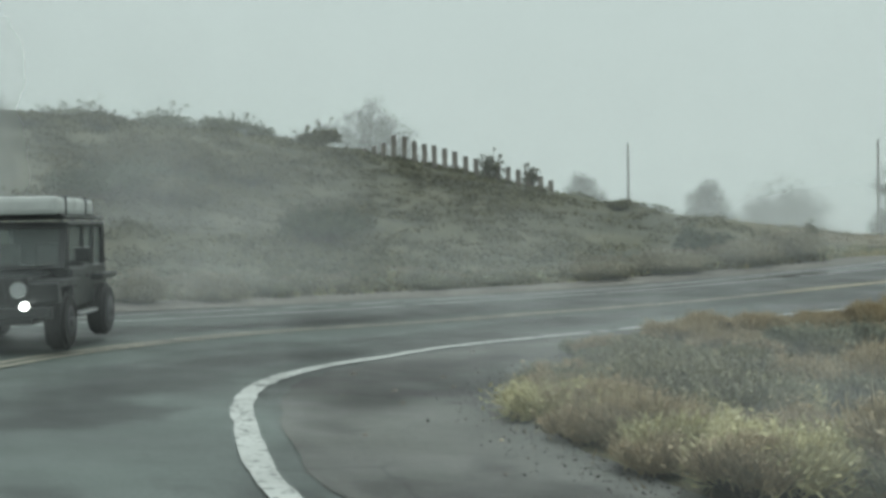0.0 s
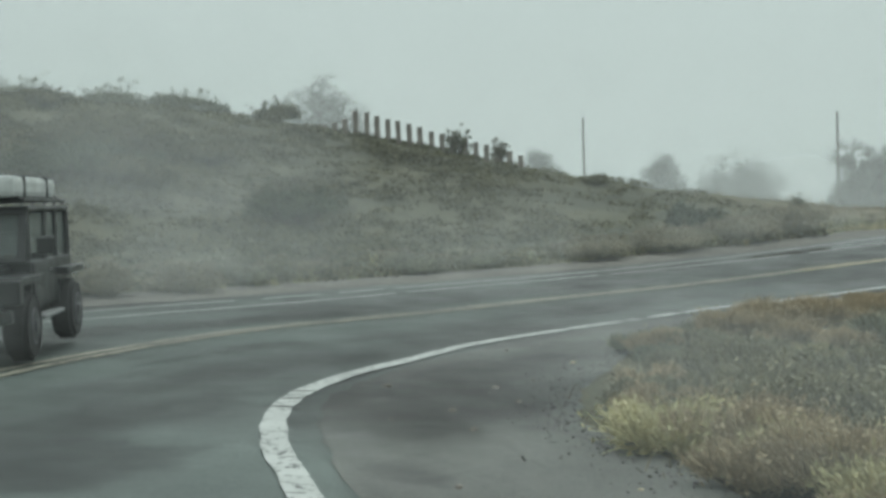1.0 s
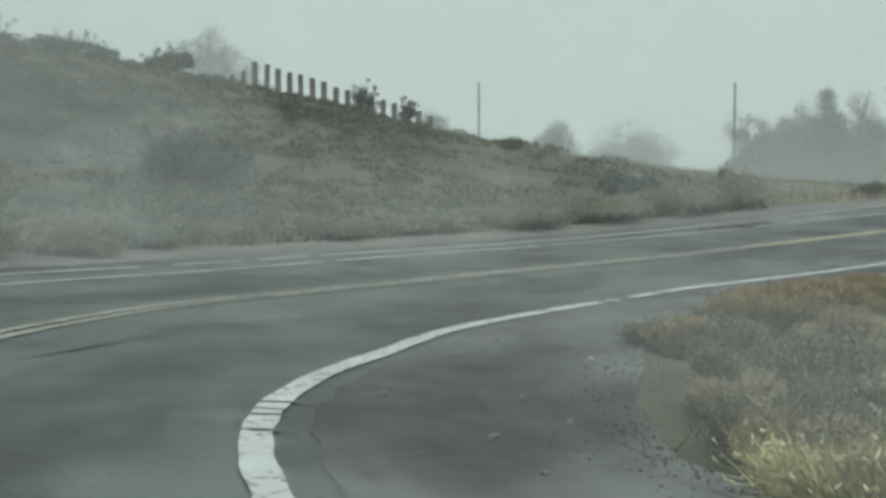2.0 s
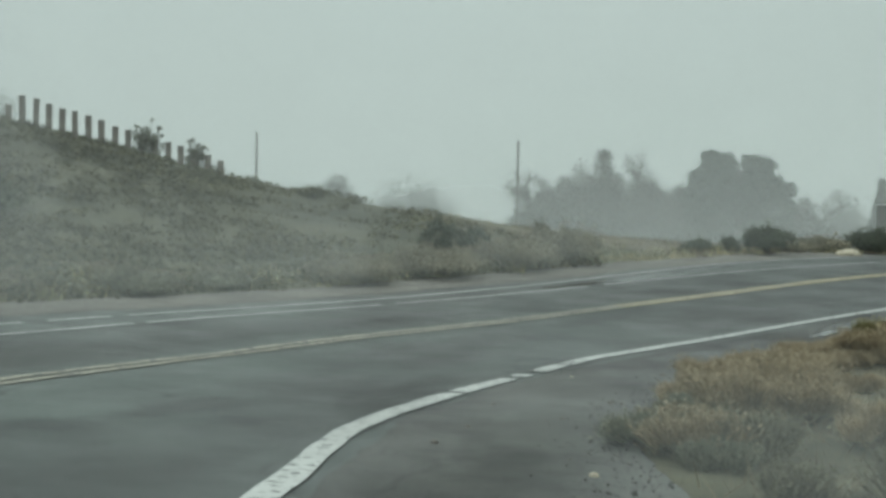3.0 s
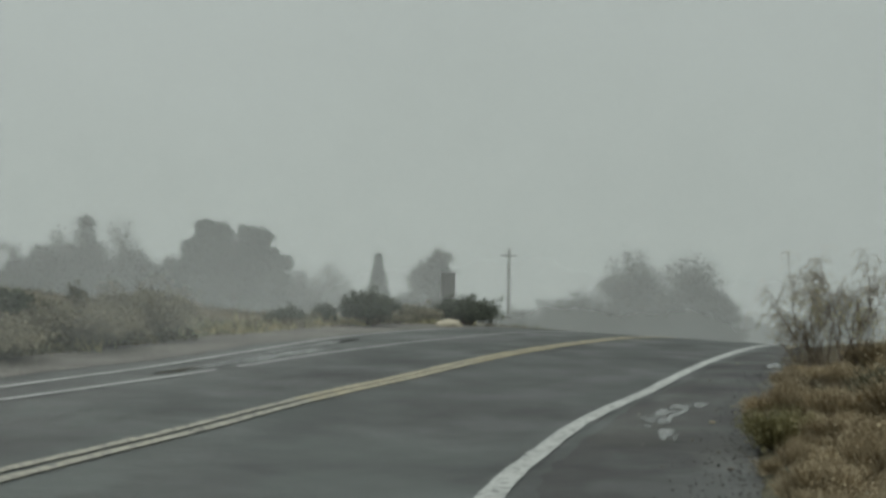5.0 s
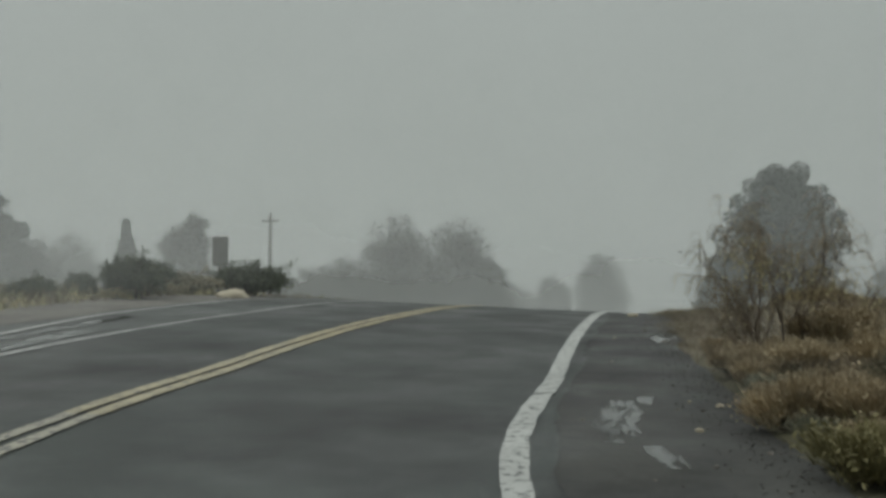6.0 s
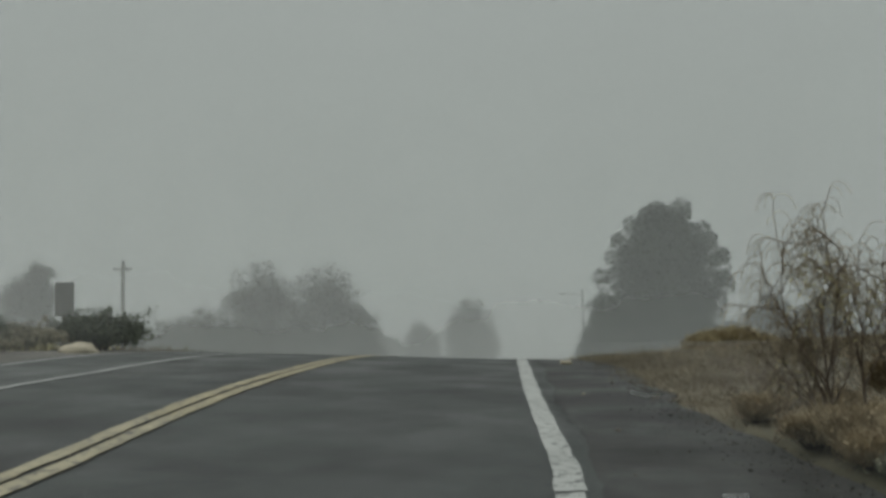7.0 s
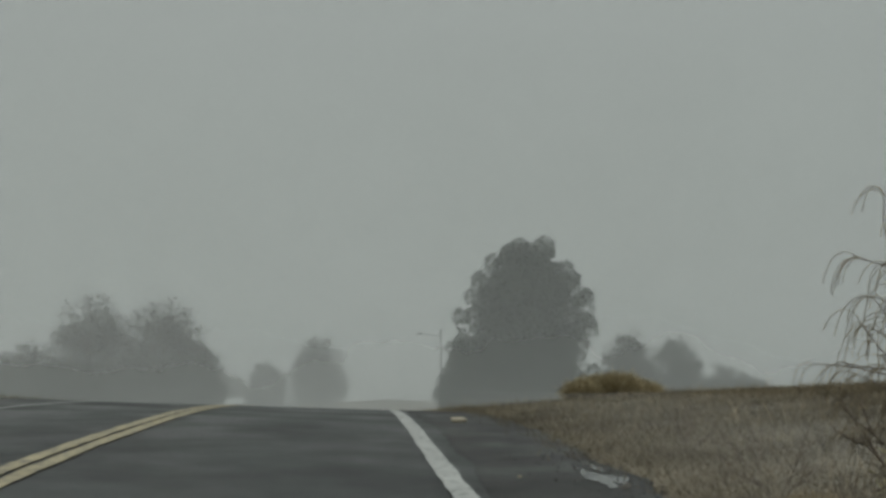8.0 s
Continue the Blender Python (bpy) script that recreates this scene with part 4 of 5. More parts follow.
LOW = [(54.5, 113.0, 5.4, 5.0), (59.6, 110.0, 5.6, 5.0), (60.8, 106.0, 5.0, 4.6), (50.4, 115.5, 4.2, 4.6), (48.4, 112.0, 3.2, 4.0), (70.0, 100.0, 4.4, 5.0), (78.0, 104.0, 5.2, 5.0), (77.0, 94.0, 3.6, 4.5), (73.0, 86.5, 3.6, 4.0), (76.5, 80.6, 2.6, 4.0), (79.5, 78.5, 2.8, 4.0),
       (80.5, 84.0, 3.0, 5.0), (81.8, 80.8, 3.8, 5.0), (85.8, 73.4, 5.6, 5.6), (112.0, 79.5, 2.4, 4.0)]
for k, (x, y, high, wide) in enumerate(LOW):
    winter_tree("low_tree", x, y, -2.2 if x > 72 else -1.0, high + 0.4, wide * 1.3, "low spreading grey tree in fog", 200 + k, 5, 6500, group="low trees in the fog")
bare_tree("bare_tree", 52.8, 117.0, -1.0, 7.6, 5.0, "bare spreading winter tree in fog", 41, 1, 0.16)
bare_tree("bare_tree", 61.8, 113.2, -1.0, 9.4, 6.2, "bare spreading winter tree in fog", 42, 2, 0.16)


# ---- poles ----
def utility_pole(x, y, base, top, arm, label, girth=0.13):
    root = empty("utility_pole", x, y, base)
    bm = bmesh.new()
    tube(bm, (0, 0, -0.5), (0.02, 0, top - base), girth * 1.15, girth * 0.8, 10)
    part("pole", bm, M_POLE, root)
    if arm:
        bm = bmesh.new()
        box(bm, -0.62, 0.62, -0.06, 0.06, top - base - 0.6, top - base - 0.46, Matrix.Rotation(radians(-60), 4, "Z"), 0.01)
        part("crossarm", bm, M_POLE, root)
        for k in (-0.55, 0.0, 0.55):
            bm = bmesh.new()
            cx, cy = k * math.cos(radians(-60)), k * math.sin(radians(-60))
            z = top - base - (0.48 if k else 0.0)
            tube(bm, (cx, cy, z), (cx, cy, z + 0.16), 0.05, 0.03, 8)
            part("insulator", bm, M_STEEL, root)
    return tagged(root, label, "utility pole")


utility_pole(44.9, 107.9, -0.5, 8.4, False, "tall bare timber utility pole in fog")
utility_pole(28.6, 139.5, 0.0, 10.4, False, "tall bare timber utility pole behind the hill", 0.16)
utility_pole(72.1, 77.9, -1.5, 5.4, True, "timber utility pole with a short crossarm in fog", 0.13)
lamp = empty("street_lamp", 73.0, 46.0, -2.2)
bm = bmesh.new()
tube(bm, (0, 0, -0.3), (0, 0, 4.9), 0.055, 0.032, 8)
part("pole", bm, M_STEEL, lamp)
bm = bmesh.new()
tube(bm, (0, 0, 4.5), (-0.4, 0.9, 4.66), 0.014, 0.012, 6)
part("arm", bm, M_STEEL, lamp)
bm = bmesh.new()
box(bm, -0.56, -0.4, 0.86, 1.18, 4.62, 4.69, None, 0.02)
part("lamp_head", bm, M_STEEL, lamp)
tagged(lamp, "slim grey street lamp with one arm beyond the crest", "street lamp")

# ---- fence on the hilltop ----
fence_r = np.random.default_rng(5)
for k in range(-3, 16):
    t = k / 14
    x, y = 0.8 + 7.2 * t, 63.0 - 2.6 * t
    ztop = np.interp(t, [-0.25, -0.01, 0.0, 0.21, 0.5, 0.71, 1.0, 1.1, 1.25], [5.4, 5.9, 6.1, 5.66, 4.95, 4.5, 3.8, 3.4, 3.0])
    bottom = land(x, y) - 0.3
    post = empty("fence_post", x, y, bottom, fence_r.uniform(-12, 12))
    bm = bmesh.new()
    h = ztop - bottom + fence_r.uniform(-0.05, 0.05)
    box(bm, -0.12, 0.12, -0.09, 0.09, 0, h, Matrix.Rotation(radians(fence_r.uniform(-1.5, 1.5)), 4, "Y"), 0.015)
    part("timber", bm, M_TIE, post)
    tagged(post, "upright weathered railway-sleeper fence post on the hilltop", "fence post", "row of fence posts")

# ---- hillside scrub, one sheet of countless small plants ----
def scatter(n, r, x0, x1, y0, y1, o0, o1):
    """Random places on the land whose distance from the edge line lies between o0 and o1."""
    x, y = r.uniform(x0, x1, n), r.uniform(y0, y1, n)
    off, _ = road_offset(x, y)
    keep = (off > min(o0, o1)) & (off < max(o0, o1))
    return x[keep], y[keep], off[keep]


def tuft_field(name, x, y, wide, high, per, leaf, mat, label, category, seed):
    r = np.random.default_rng(seed)
    z = land_height(x, y)
    n = len(x)
    who = np.repeat(np.arange(n), per)
    b = blob(len(who), r)
    c = np.column_stack([x, y, z])[who] + b * np.column_stack([wide[who], wide[who], high[who]])
    c[:, 2] = np.maximum(c[:, 2], z[who] + 0.01)
    v, f = leaf_cloud(c, np.full(len(who), leaf), r, 1.3)
    return tagged(raw(name, v, f, mat), label, category, kind="stuff")


def grass_field(name, x, y, high, per, mat, label, seed, spread=0.12, thick=0.02, bend=0.4):
    r = np.random.default_rng(seed)
    z = land_height(x, y)
    who = np.repeat(np.arange(len(x)), per)
    n = len(who)
    base = np.column_stack([x, y, z])[who] + np.column_stack([r.normal(0, spread, (n, 2)), np.full(n, -0.02)])
    h = high[who] * r.uniform(0.5, 1.2, n)
    v, f = blades(base, h, r.normal(0, bend, (n, 2)) * h[:, None], np.full(n, thick), r)
    return tagged(raw(name, v, f, mat), label, "grass", kind="stuff")


r = np.random.default_rng(21)
x, y, off = scatter(9000, r, -32, 34, 14, 66, 9.9, 44)
dense = np.sin(x * 0.42 + 2 * np.sin(y * 0.21)) * np.cos(y * 0.37 - x * 0.1) + r.uniform(-0.8, 0.8, len(x))
bare = (x > 7) & (off > 14 - 0.3 * (x - 7))
dense = np.where((bare & (r.uniform(0, 1, len(x)) < 0.8)) | (x > 15), -0.25, dense)
a = dense > -0.22
tuft_field("hillside_scrub", x[a], y[a], r.uniform(0.4, 0.85, a.sum()), r.uniform(0.14, 0.34, a.sum()), 84, 0.06, M_SCRUB, "dense low olive-brown scrub covering the hillside", "scrub", 22)
b = (dense < -0.3) & (r.uniform(0, 1, len(x)) < 0.5)
tuft_field("pale_scrub", x[b], y[b], r.uniform(0.3, 0.6, b.sum()), r.uniform(0.12, 0.32, b.sum()), 56, 0.05, M_HILL, "patches of pale grey-green sage on the hillside", "scrub", 23)
x, y, off = scatter(6000, r, -32, 40, 12, 60, 9.4, 30)
grass_field("dry_grass", x, y, r.uniform(0.12, 0.3, len(x)), 9, M_HILL, "short dry grass between the hillside scrub", 24)
x, y, off = scatter(3000, r, -12, 30, 14, 46, 9.5, 12)
grass_field("verge_grass", x, y, r.uniform(0.15, 0.42, len(x)), 14, M_STRAW, "pale dry grass along the gravel verge", 25)
x, y, off = scatter(4200, r, -14, 17, 14, 42, 9.9, 13.2)
tuft_field("verge_scrub", x, y, r.uniform(0.2, 0.45, len(x)), r.uniform(0.1, 0.3, len(x)), 60, 0.035, M_SAGE, "low pale scrub in a band above the gravel verge", "scrub", 28)
# tan field beyond the brush on the inner side of the bend
M_FIELD = leafy("tan_field_grass", (0.165, 0.135, 0.085), (0.205, 0.17, 0.108), (0.24, 0.202, 0.132))
x, y, off = scatter(24000, r, 0, 75, -14, 45, -1.5, -34)
ok = off < -np.interp(x, [12, 21], [2.6, 1.55])
x, y, off = x[ok], y[ok], off[ok]
grass_field("field_grass", x, y, r.uniform(0.1, 0.26, len(x)), 8, M_FIELD, "tan dry grass covering the field", 26, 0.25, 0.012, 0.9)
x, y, off = scatter(52000, r, 17, 52, 18, 38, -1.4, -11)
ok = off < -np.interp(x, [12, 21], [2.6, 1.5]) + 0.35 - r.gamma(1.2, 0.42, len(x))
x, y, off = x[ok], y[ok], off[ok]
grass_field("field_grass", x, y, r.uniform(0.05, 0.16, len(x)), 12, M_FIELD, "short dense tan grass along the field edge", 29, 0.14, 0.008, 1.0)
x, y, off = scatter(900, r, 17, 48, 18, 38, -1.9, -9)
grass_field("field_grass", x, y, r.uniform(0.25, 0.5, len(x)), 5, M_RUST, "thin taller dead stalks standing in the field", 30, 0.1, 0.008)
x, y, off = scatter(6000, r, 15, 75, 20, 64, 9.6, 22)
grass_field("field_grass", x, y, r.uniform(0.12, 0.26, len(x)), 16, M_FIELD, "tan dry grass on the bank beside the outer bend", 27, 0.25, 0.02, 0.8)

def brush(x, y, wide, high, mat, label, seed, n, group="roadside brush inside the bend", fine=1.0):
    """Dry brush: woody stems that fan out from the root, thick with fine upright twigs."""
    rr = np.random.default_rng(seed)
    root = empty("brush", x, y, land(x, y) - 0.04)
    lumps = 11
    ang, rad = rr.uniform(0, 2 * np.pi, lumps), np.sqrt(rr.uniform(0, 1, lumps)) * wide * 0.36
    hub = np.column_stack([np.cos(ang) * rad, np.sin(ang) * rad, high * rr.uniform(0.3, 0.62, lumps) * (1 - 0.5 * (rad / (wide * 0.5)) ** 2)])
    who = rr.integers(0, lumps, n)
    c = hub[who] + rr.normal(0, 0.066 * wide, (n, 3)) * [1, 1, 0.8 * high / wide * 1.4]
    c[:, 2] = np.clip(c[:, 2], 0.0, high * 0.95)
    way = c - [0, 0, -0.35 * high] + rr.normal(0, 0.17 * wide, (n, 3))
    way /= np.linalg.norm(way, axis=1, keepdims=True)
    long = rr.uniform(0.1, 0.26, n) * (0.6 + 0.5 * high) * fine ** 0.5
    v, f = blades(c, way[:, 2] * long, way[:, :2] * long[:, None], rr.uniform(0.008, 0.018, n) * fine, rr)
    raw("twigwork", v, f, mat, root)["kind"] = "stuff"
    k = n // 5
    tip = (c + way * long[:, None])[:k]
    v, f = leaf_cloud(tip + rr.normal(0, 0.012, (k, 3)), np.full(k, 0.013 * fine), rr, 1.8)
    raw("seed_plume", v, f, mat, root)["kind"] = "stuff"
    stems = 50
    end = c[rr.integers(0, n, stems)]
    v, f = sticks(np.column_stack([rr.normal(0, 0.04 * wide, (stems, 2)), np.full(stems, -0.05)]), end, np.full(stems, 0.011), np.full(stems, 0.004))
    raw("woody_base", v, f, M_BARK, root)["kind"] = "stuff"
    return tagged(root, label, "brush", group)


# ---- single shrubs on the hill ----
M_RIDGE = leafy("ridge_scrub_leaves", (0.13, 0.135, 0.1), (0.18, 0.182, 0.135), (0.25, 0.245, 0.185))
HILL = [
    (-3.0, 61.5, 2.3, 1.05, M_SCRUB, "dark rounded shrub on the hilltop beside the fence"),
    (-5.9, 61.0, 1.3, 0.6, M_RIDGE, "small twiggy shrub on the hilltop"),
    (-7.7, 61.2, 2.7, 0.8, M_RIDGE, "wide olive shrub on the hilltop"),
    (-10.7, 61.5, 3.2, 1.0, M_RIDGE, "wide twiggy shrub on the hilltop"),
    (-15.3, 62.0, 3.4, 1.1, M_RIDGE, "wide twiggy shrub on the hilltop"),
    (-19.5, 62.0, 3.0, 1.2, M_RIDGE, "wide twiggy shrub on the hilltop"),
    (5.6, 61.0, 1.2, 1.3, M_RIDGE, "spindly leafy shrub growing through the fence posts"),
    (7.6, 60.6, 0.8, 1.1, M_RIDGE, "spindly shrub at the fence end"),
    (10.6, 53.2, 1.0, 0.35, M_SCRUB, "flat low shrub on the hill ridge"),
    (16.9, 47.0, 0.5, 0.4, M_HILL, "spindly twiggy shrub on the ridge"),
    (10.3, 39.7, 1.2, 1.0, M_GREEN, "dark green rounded shrub on the slope"),
    (11.3, 39.8, 0.9, 0.8, M_GREEN, "small dark green shrub on the slope"),
    (13.2, 38.2, 2.0, 0.85, M_SCRUB, "wide brown scrub bush above the verge"),
    (11.2, 37.2, 2.2, 0.75, M_SCRUB, "wide brown scrub bush above the verge"),
    (8.8, 36.2, 2.2, 0.62, M_SCRUB, "wide olive scrub bush above the verge"),
    (6.2, 35.0, 2.0, 0.6, M_SCRUB, "wide olive scrub bush above the verge"),
    (3.1, 33.5, 1.1, 0.34, M_SAGE, "pale sage bush above the verge"),
    (1.2, 32.2, 1.4, 0.4, M_SAGE, "olive scrub bush above the verge"),
    (-2.4, 29.2, 1.0, 0.36, M_SAGE, "pale sage bush above the verge"),
    (-3.8, 27.4, 1.4, 0.6, M_SCRUB, "dark scrub bush above the verge"),
    (-5.0, 26.1, 1.0, 0.65, M_SCRUB, "dark scrub bush above the verge"),
    (-7.2, 24.3, 1.2, 0.36, M_SAGE, "pale sage bush above the verge"),
    (-8.0, 21.6, 0.9, 0.4, M_SAGE, "pale sage bush above the verge"),
]
for k, (x, y, wide, high, mat, label) in enumerate(HILL):
    if "above the verge" in label:
        mat = M_DRYBUSH if mat == M_SCRUB else M_SAGE
        shrub("shrub", x, y, wide, high * 1.25, mat, label, "shrubs on the hillside", 0.026, int(4200 * wide + 1500), seed=60 + k, stems=60, wisp=0.2, wood=mat)
        continue
    loose = "twiggy" in label or "spindly" in label or "hilltop" in label
    shrub("shrub", x, y, wide, high, mat, label, "shrubs on the hillside", 0.042, int((300 if "spindly" in label else 2000) * wide + (130 if "spindly" in label else 1200)), seed=60 + k, stems=44, wisp=0.34 if loose else 0.13)

sr = np.random.default_rng(91)
for k in range(93):
    # loose clusters of scrub scattered over the slope
    if k % 3 == 0:
        ho = sr.uniform(13, 36)
        i = np.searchsorted(ARC, sr.uniform(arc_at(-1.1, 10.1), arc_at(9.4, 25.4)))
    p = LINE[i] + NOR[i] * (ho + sr.normal(0, 1.2)) + TAN[i] * sr.normal(0, 1.5)
    wide = sr.uniform(1.1, 3.4)
    shrub("shrub", p[0], p[1], wide, wide * sr.uniform(0.3, 0.5), M_SCRUB if k % 4 else M_GREEN, "dark olive scrub bush on the slope", "shrubs on the hillside", 0.042, int(1500 * wide + 800), seed=400 + k, stems=36, wisp=0.16)

vr = np.random.default_rng(95)
for k in range(22):
    # smaller tufts of dry brush that fill the band above the verge
    i = np.searchsorted(ARC, vr.uniform(arc_at(-1.1, 10.1), arc_at(7.5, 24.3)))
    p = LINE[i] + NOR[i] * vr.uniform(10.0, 12.2)
    wide = vr.uniform(0.5, 1.3)
    shrub("shrub", p[0], p[1], wide, wide * vr.uniform(0.3, 0.5), M_DRYBUSH if k % 3 else M_SAGE, "small dry scrub bush above the verge", "shrubs on the hillside", 0.026, int(2400 * wide + 700), seed=450 + k, stems=24, wisp=0.2, wood=M_DRYBUSH)

OUTER = [
    (21.6, 40.7, 1.45, 0.95, M_GREEN, "dense dark evergreen shrub beside the road"),
    (20.6, 41.3, 0.75, 0.5, M_GREEN, "small dark evergreen shrub beside the road"),
    (19.6, 41.7, 1.0, 0.4, M_GREEN, "low dark evergreen shrub beside the road"),
    (27.4, 42.5, 2.0, 1.15, M_GREEN, "large dense dark evergreen shrub beside the road"),
    (25.4, 42.9, 1.6, 0.6, M_DRYBUSH, "grey-brown dry brush between the evergreen shrubs"),
    (24.0, 42.6, 1.2, 0.5, M_DRYBUSH, "grey-brown dry brush between the evergreen shrubs"),
]
for k, (x, y, wide, high, mat, label) in enumerate(OUTER):
    shrub("shrub", x, y, wide, high, mat, label, "shrubs beside the outer bend", 0.034, int(5200 * wide + 1000), seed=110 + k, stems=40, wisp=0.16)

# ---- brush on the inner side of the bend: a few built, the rest copied and turned ----
M_OLIVE = leafy("olive_scrub_leaves", (0.145, 0.137, 0.09), (0.232, 0.218, 0.146), (0.335, 0.31, 0.215))
PROTO = []
for k, (mat, wide, high, kind) in enumerate([
    (M_RUST, 1.3, 0.66, "rusty brown dry brush beside the shoulder"), (M_RUST, 1.0, 0.54, "low rusty dry brush beside the shoulder"),
    (M_OLIVE, 1.3, 0.62, "olive-grey scrub beside the shoulder"), (M_SAGE, 1.2, 0.52, "pale sage brush beside the shoulder"),
    (M_RUST, 1.6, 0.78, "tall rusty dry brush beside the shoulder"), (M_OLIVE, 0.9, 0.46, "small olive scrub beside the shoulder"),
]):
    PROTO.append(brush(3.6 + 1.5 * k, 8.0 - 1.2 * k, wide, high, mat, kind, 140 + k, int(4400 * wide), fine=1.25))


TUFT = [brush(2.6 + 0.9 * k, 9.8 - 1.3 * k, 0.85 + 0.1 * k, 0.46 - 0.04 * k, M_STRAW, "straw-yellow clump of dry brush beside the shoulder", 170 + k, 3600, "straw clumps beside the shoulder", 1.2) for k in range(3)]

br = np.random.default_rng(33)
s_lo, s_hi = arc_at(2.5, 1.5), arc_at(23.5, 31.2)
for k in range(96):
    s = br.uniform(s_lo, s_hi)
    i = min(np.searchsorted(ARC, s), len(LINE) - 1)
    o = -1.8 - 7.5 * br.uniform(0, 1) ** 1.3
    p = LINE[i] + NOR[i] * o
    o2, _ = road_offset(p[0], p[1])
    edge = -SHOULDER[i]
    if o2[0] > edge - 0.35 or p[0] > 17.5:
        continue
    which = br.choice([0, 1, 2, 2, 3, 3, 4, 5, 5, 6])
    if p[1] > 17 and which in (2, 3, 5):
        which = which % 2
    scale = br.uniform(0.5, 1.15) * (0.75 if o2[0] > edge - 0.8 else 1.0) * (0.58 if p[1] > 15 and o2[0] > edge - 2.5 else 1.0)
    z = land(p[0], p[1]) - 0.04
    if which < 6:
        ob = copy_thing(PROTO[which], pose(p[0], p[1], z, 0, 0, br.uniform(0, 360)) @ Matrix.Scale(scale, 4))
    else:
        ob = copy_thing(TUFT[br.integers(0, 3)], pose(p[0], p[1], z, 0, 0, br.uniform(0, 360)) @ Matrix.Scale(scale, 4))

for row, gap in ((0.66, 0.66), (1.6, 0.9)):
    s = arc_at(-0.7, 7.6)
    while s < arc_at(17.0, 28.6):
        i = np.searchsorted(ARC, s)
        width = SHOULDER[i] + row * (0.62 if LINE[i][1] > 17 else 1.0) + br.uniform(-0.15, 0.25)
        p = LINE[i] - NOR[i] * width
        pick = br.choice([0, 1, 4, 0, 1, 0, 3, 1] if p[1] > 17 else ([0, 1, 1, 0, 4, 3] if 7.5 < p[1] < 11.5 and row < 1 else [1, 2, 3, 2, 2, 5, 5, 2]))
        scale = br.uniform(0.6, 1.12) * ((0.62 if p[1] > 17 else 0.8) if row < 1 else (0.72 if p[1] > 17 else 1.05)) * (0.85 if 13 < p[1] < 16 else 1.0)
        if math.hypot(p[0] - 16.9, p[1] - 25.9) > 0.5 and not (p[1] < 16 and br.uniform() < 0.4):
            copy_thing(PROTO[pick], pose(p[0], p[1], land(p[0], p[1]) - 0.04, 0, 0, br.uniform(0, 360)) @ Matrix.Scale(scale, 4))
        s += gap * br.uniform(0.8, 1.3) * (0.75 if p[1] > 17 else 1.0)

# taller brush that closes the view behind the first rows
for k, s in enumerate(np.arange(60.5, 70.0, 0.62)):
    i = np.searchsorted(ARC, s)
    p = LINE[i] - NOR[i] * (SHOULDER[i] + (1.7, 2.5, 3.4)[k % 3] + br.uniform(-0.2, 0.2))
    copy_thing(PROTO[(0, 4, 1, 0, 2)[k % 5]], pose(p[0], p[1], land(p[0], p[1]) - 0.04, 0, 0, 81.0 * k) @ Matrix.Scale(br.uniform(0.85, 1.2), 4))

for k, (x, y) in enumerate([(1.75, 10.9), (1.7, 9.7), (2.1, 9.4), (1.95, 8.4), (2.4, 7.7), (2.3, 10.6), (2.7, 9.6)]):
    copy_thing(PROTO[k % 2], pose(x, y, land(x, y) - 0.04, 0, 0, 50.0 * k) @ Matrix.Scale(0.62 + 0.08 * (k % 3), 4))

for k, (x, y) in enumerate([(4.15, 18.5), (4.9, 18.6), (5.5, 19.55), (6.45, 20.1), (7.5, 20.9), (8.5, 21.5), (9.5, 22.1), (4.7, 17.6), (5.6, 18.5), (4.3, 18.0), (6.0, 19.8), (5.0, 19.0)]):
    copy_thing(PROTO[(0, 4, 1)[k % 3]], pose(x, y, land(x, y) - 0.04, 0, 0, 77.0 * k) @ Matrix.Scale(0.46 + 0.05 * (k % 4), 4))

# straw tufts that stand out at the shoulder's edge
for k, (x, y) in enumerate([(1.95, 10.1), (2.3, 8.9), (2.7, 8.0), (3.05, 12.6), (3.5, 12.3), (3.2, 11.6), (3.6, 10.8), (3.3, 12.9), (1.72, 11.0), (1.95, 11.25)]):
    copy_thing(TUFT[k % 3], pose(x, y, land(x, y) - 0.04, 0, 0, 70.0 * k) @ Matrix.Scale(0.9 + 0.12 * (k % 3), 4))

brush(10.75, 23.6, 0.8, 0.4, leafy("olive_gold_brush", (0.2, 0.18, 0.085), (0.29, 0.262, 0.13), (0.38, 0.345, 0.185)), "low olive-gold clump of brush at the shoulder edge", 186, 3600, fine=1.2)

M_MOUND = leafy("golden_brush", (0.34, 0.28, 0.16), (0.46, 0.385, 0.23), (0.58, 0.5, 0.32))
# rounded mound of dry brush and low scrub where the field meets the shoulder past the crest
for k, (x, y, wide, high) in enumerate([(45.6, 33.4, 1.7, 0.8), (46.8, 32.8, 2.2, 1.15), (48.4, 32.2, 2.4, 0.8)]):
    brush(x, y, wide, high, M_MOUND, "rounded golden mound of dry brush at the field edge", 190 + k, int(5200 * wide), "brush at the field edge", 1.8)


def dead_weed(x, y, high, seed):
    rr = np.random.default_rng(seed)
    root = empty("dead_weed", x, y, land(x, y) - 0.03)
    segs = []
    for k in range(3):
        branching(rr, (0, 0, 0), (rr.normal(0, 0.5), rr.normal(0, 0.5), 1.0), high, 0.006, 1, segs, 0.0)
    a, b = np.array([s[0] for s in segs]), np.array([s[1] for s in segs])
    ra, rb = np.array([s[2] for s in segs]), np.array([s[3] for s in segs])
    v, f = sticks(a, b, np.maximum(ra, 0.003), np.maximum(rb, 0.0025))
    raw("stalk", v, f, M_WILLOW, root)
    return tagged(root, "thin branching dead weed stalk standing in the grass", "weed", "dead weeds in the field")


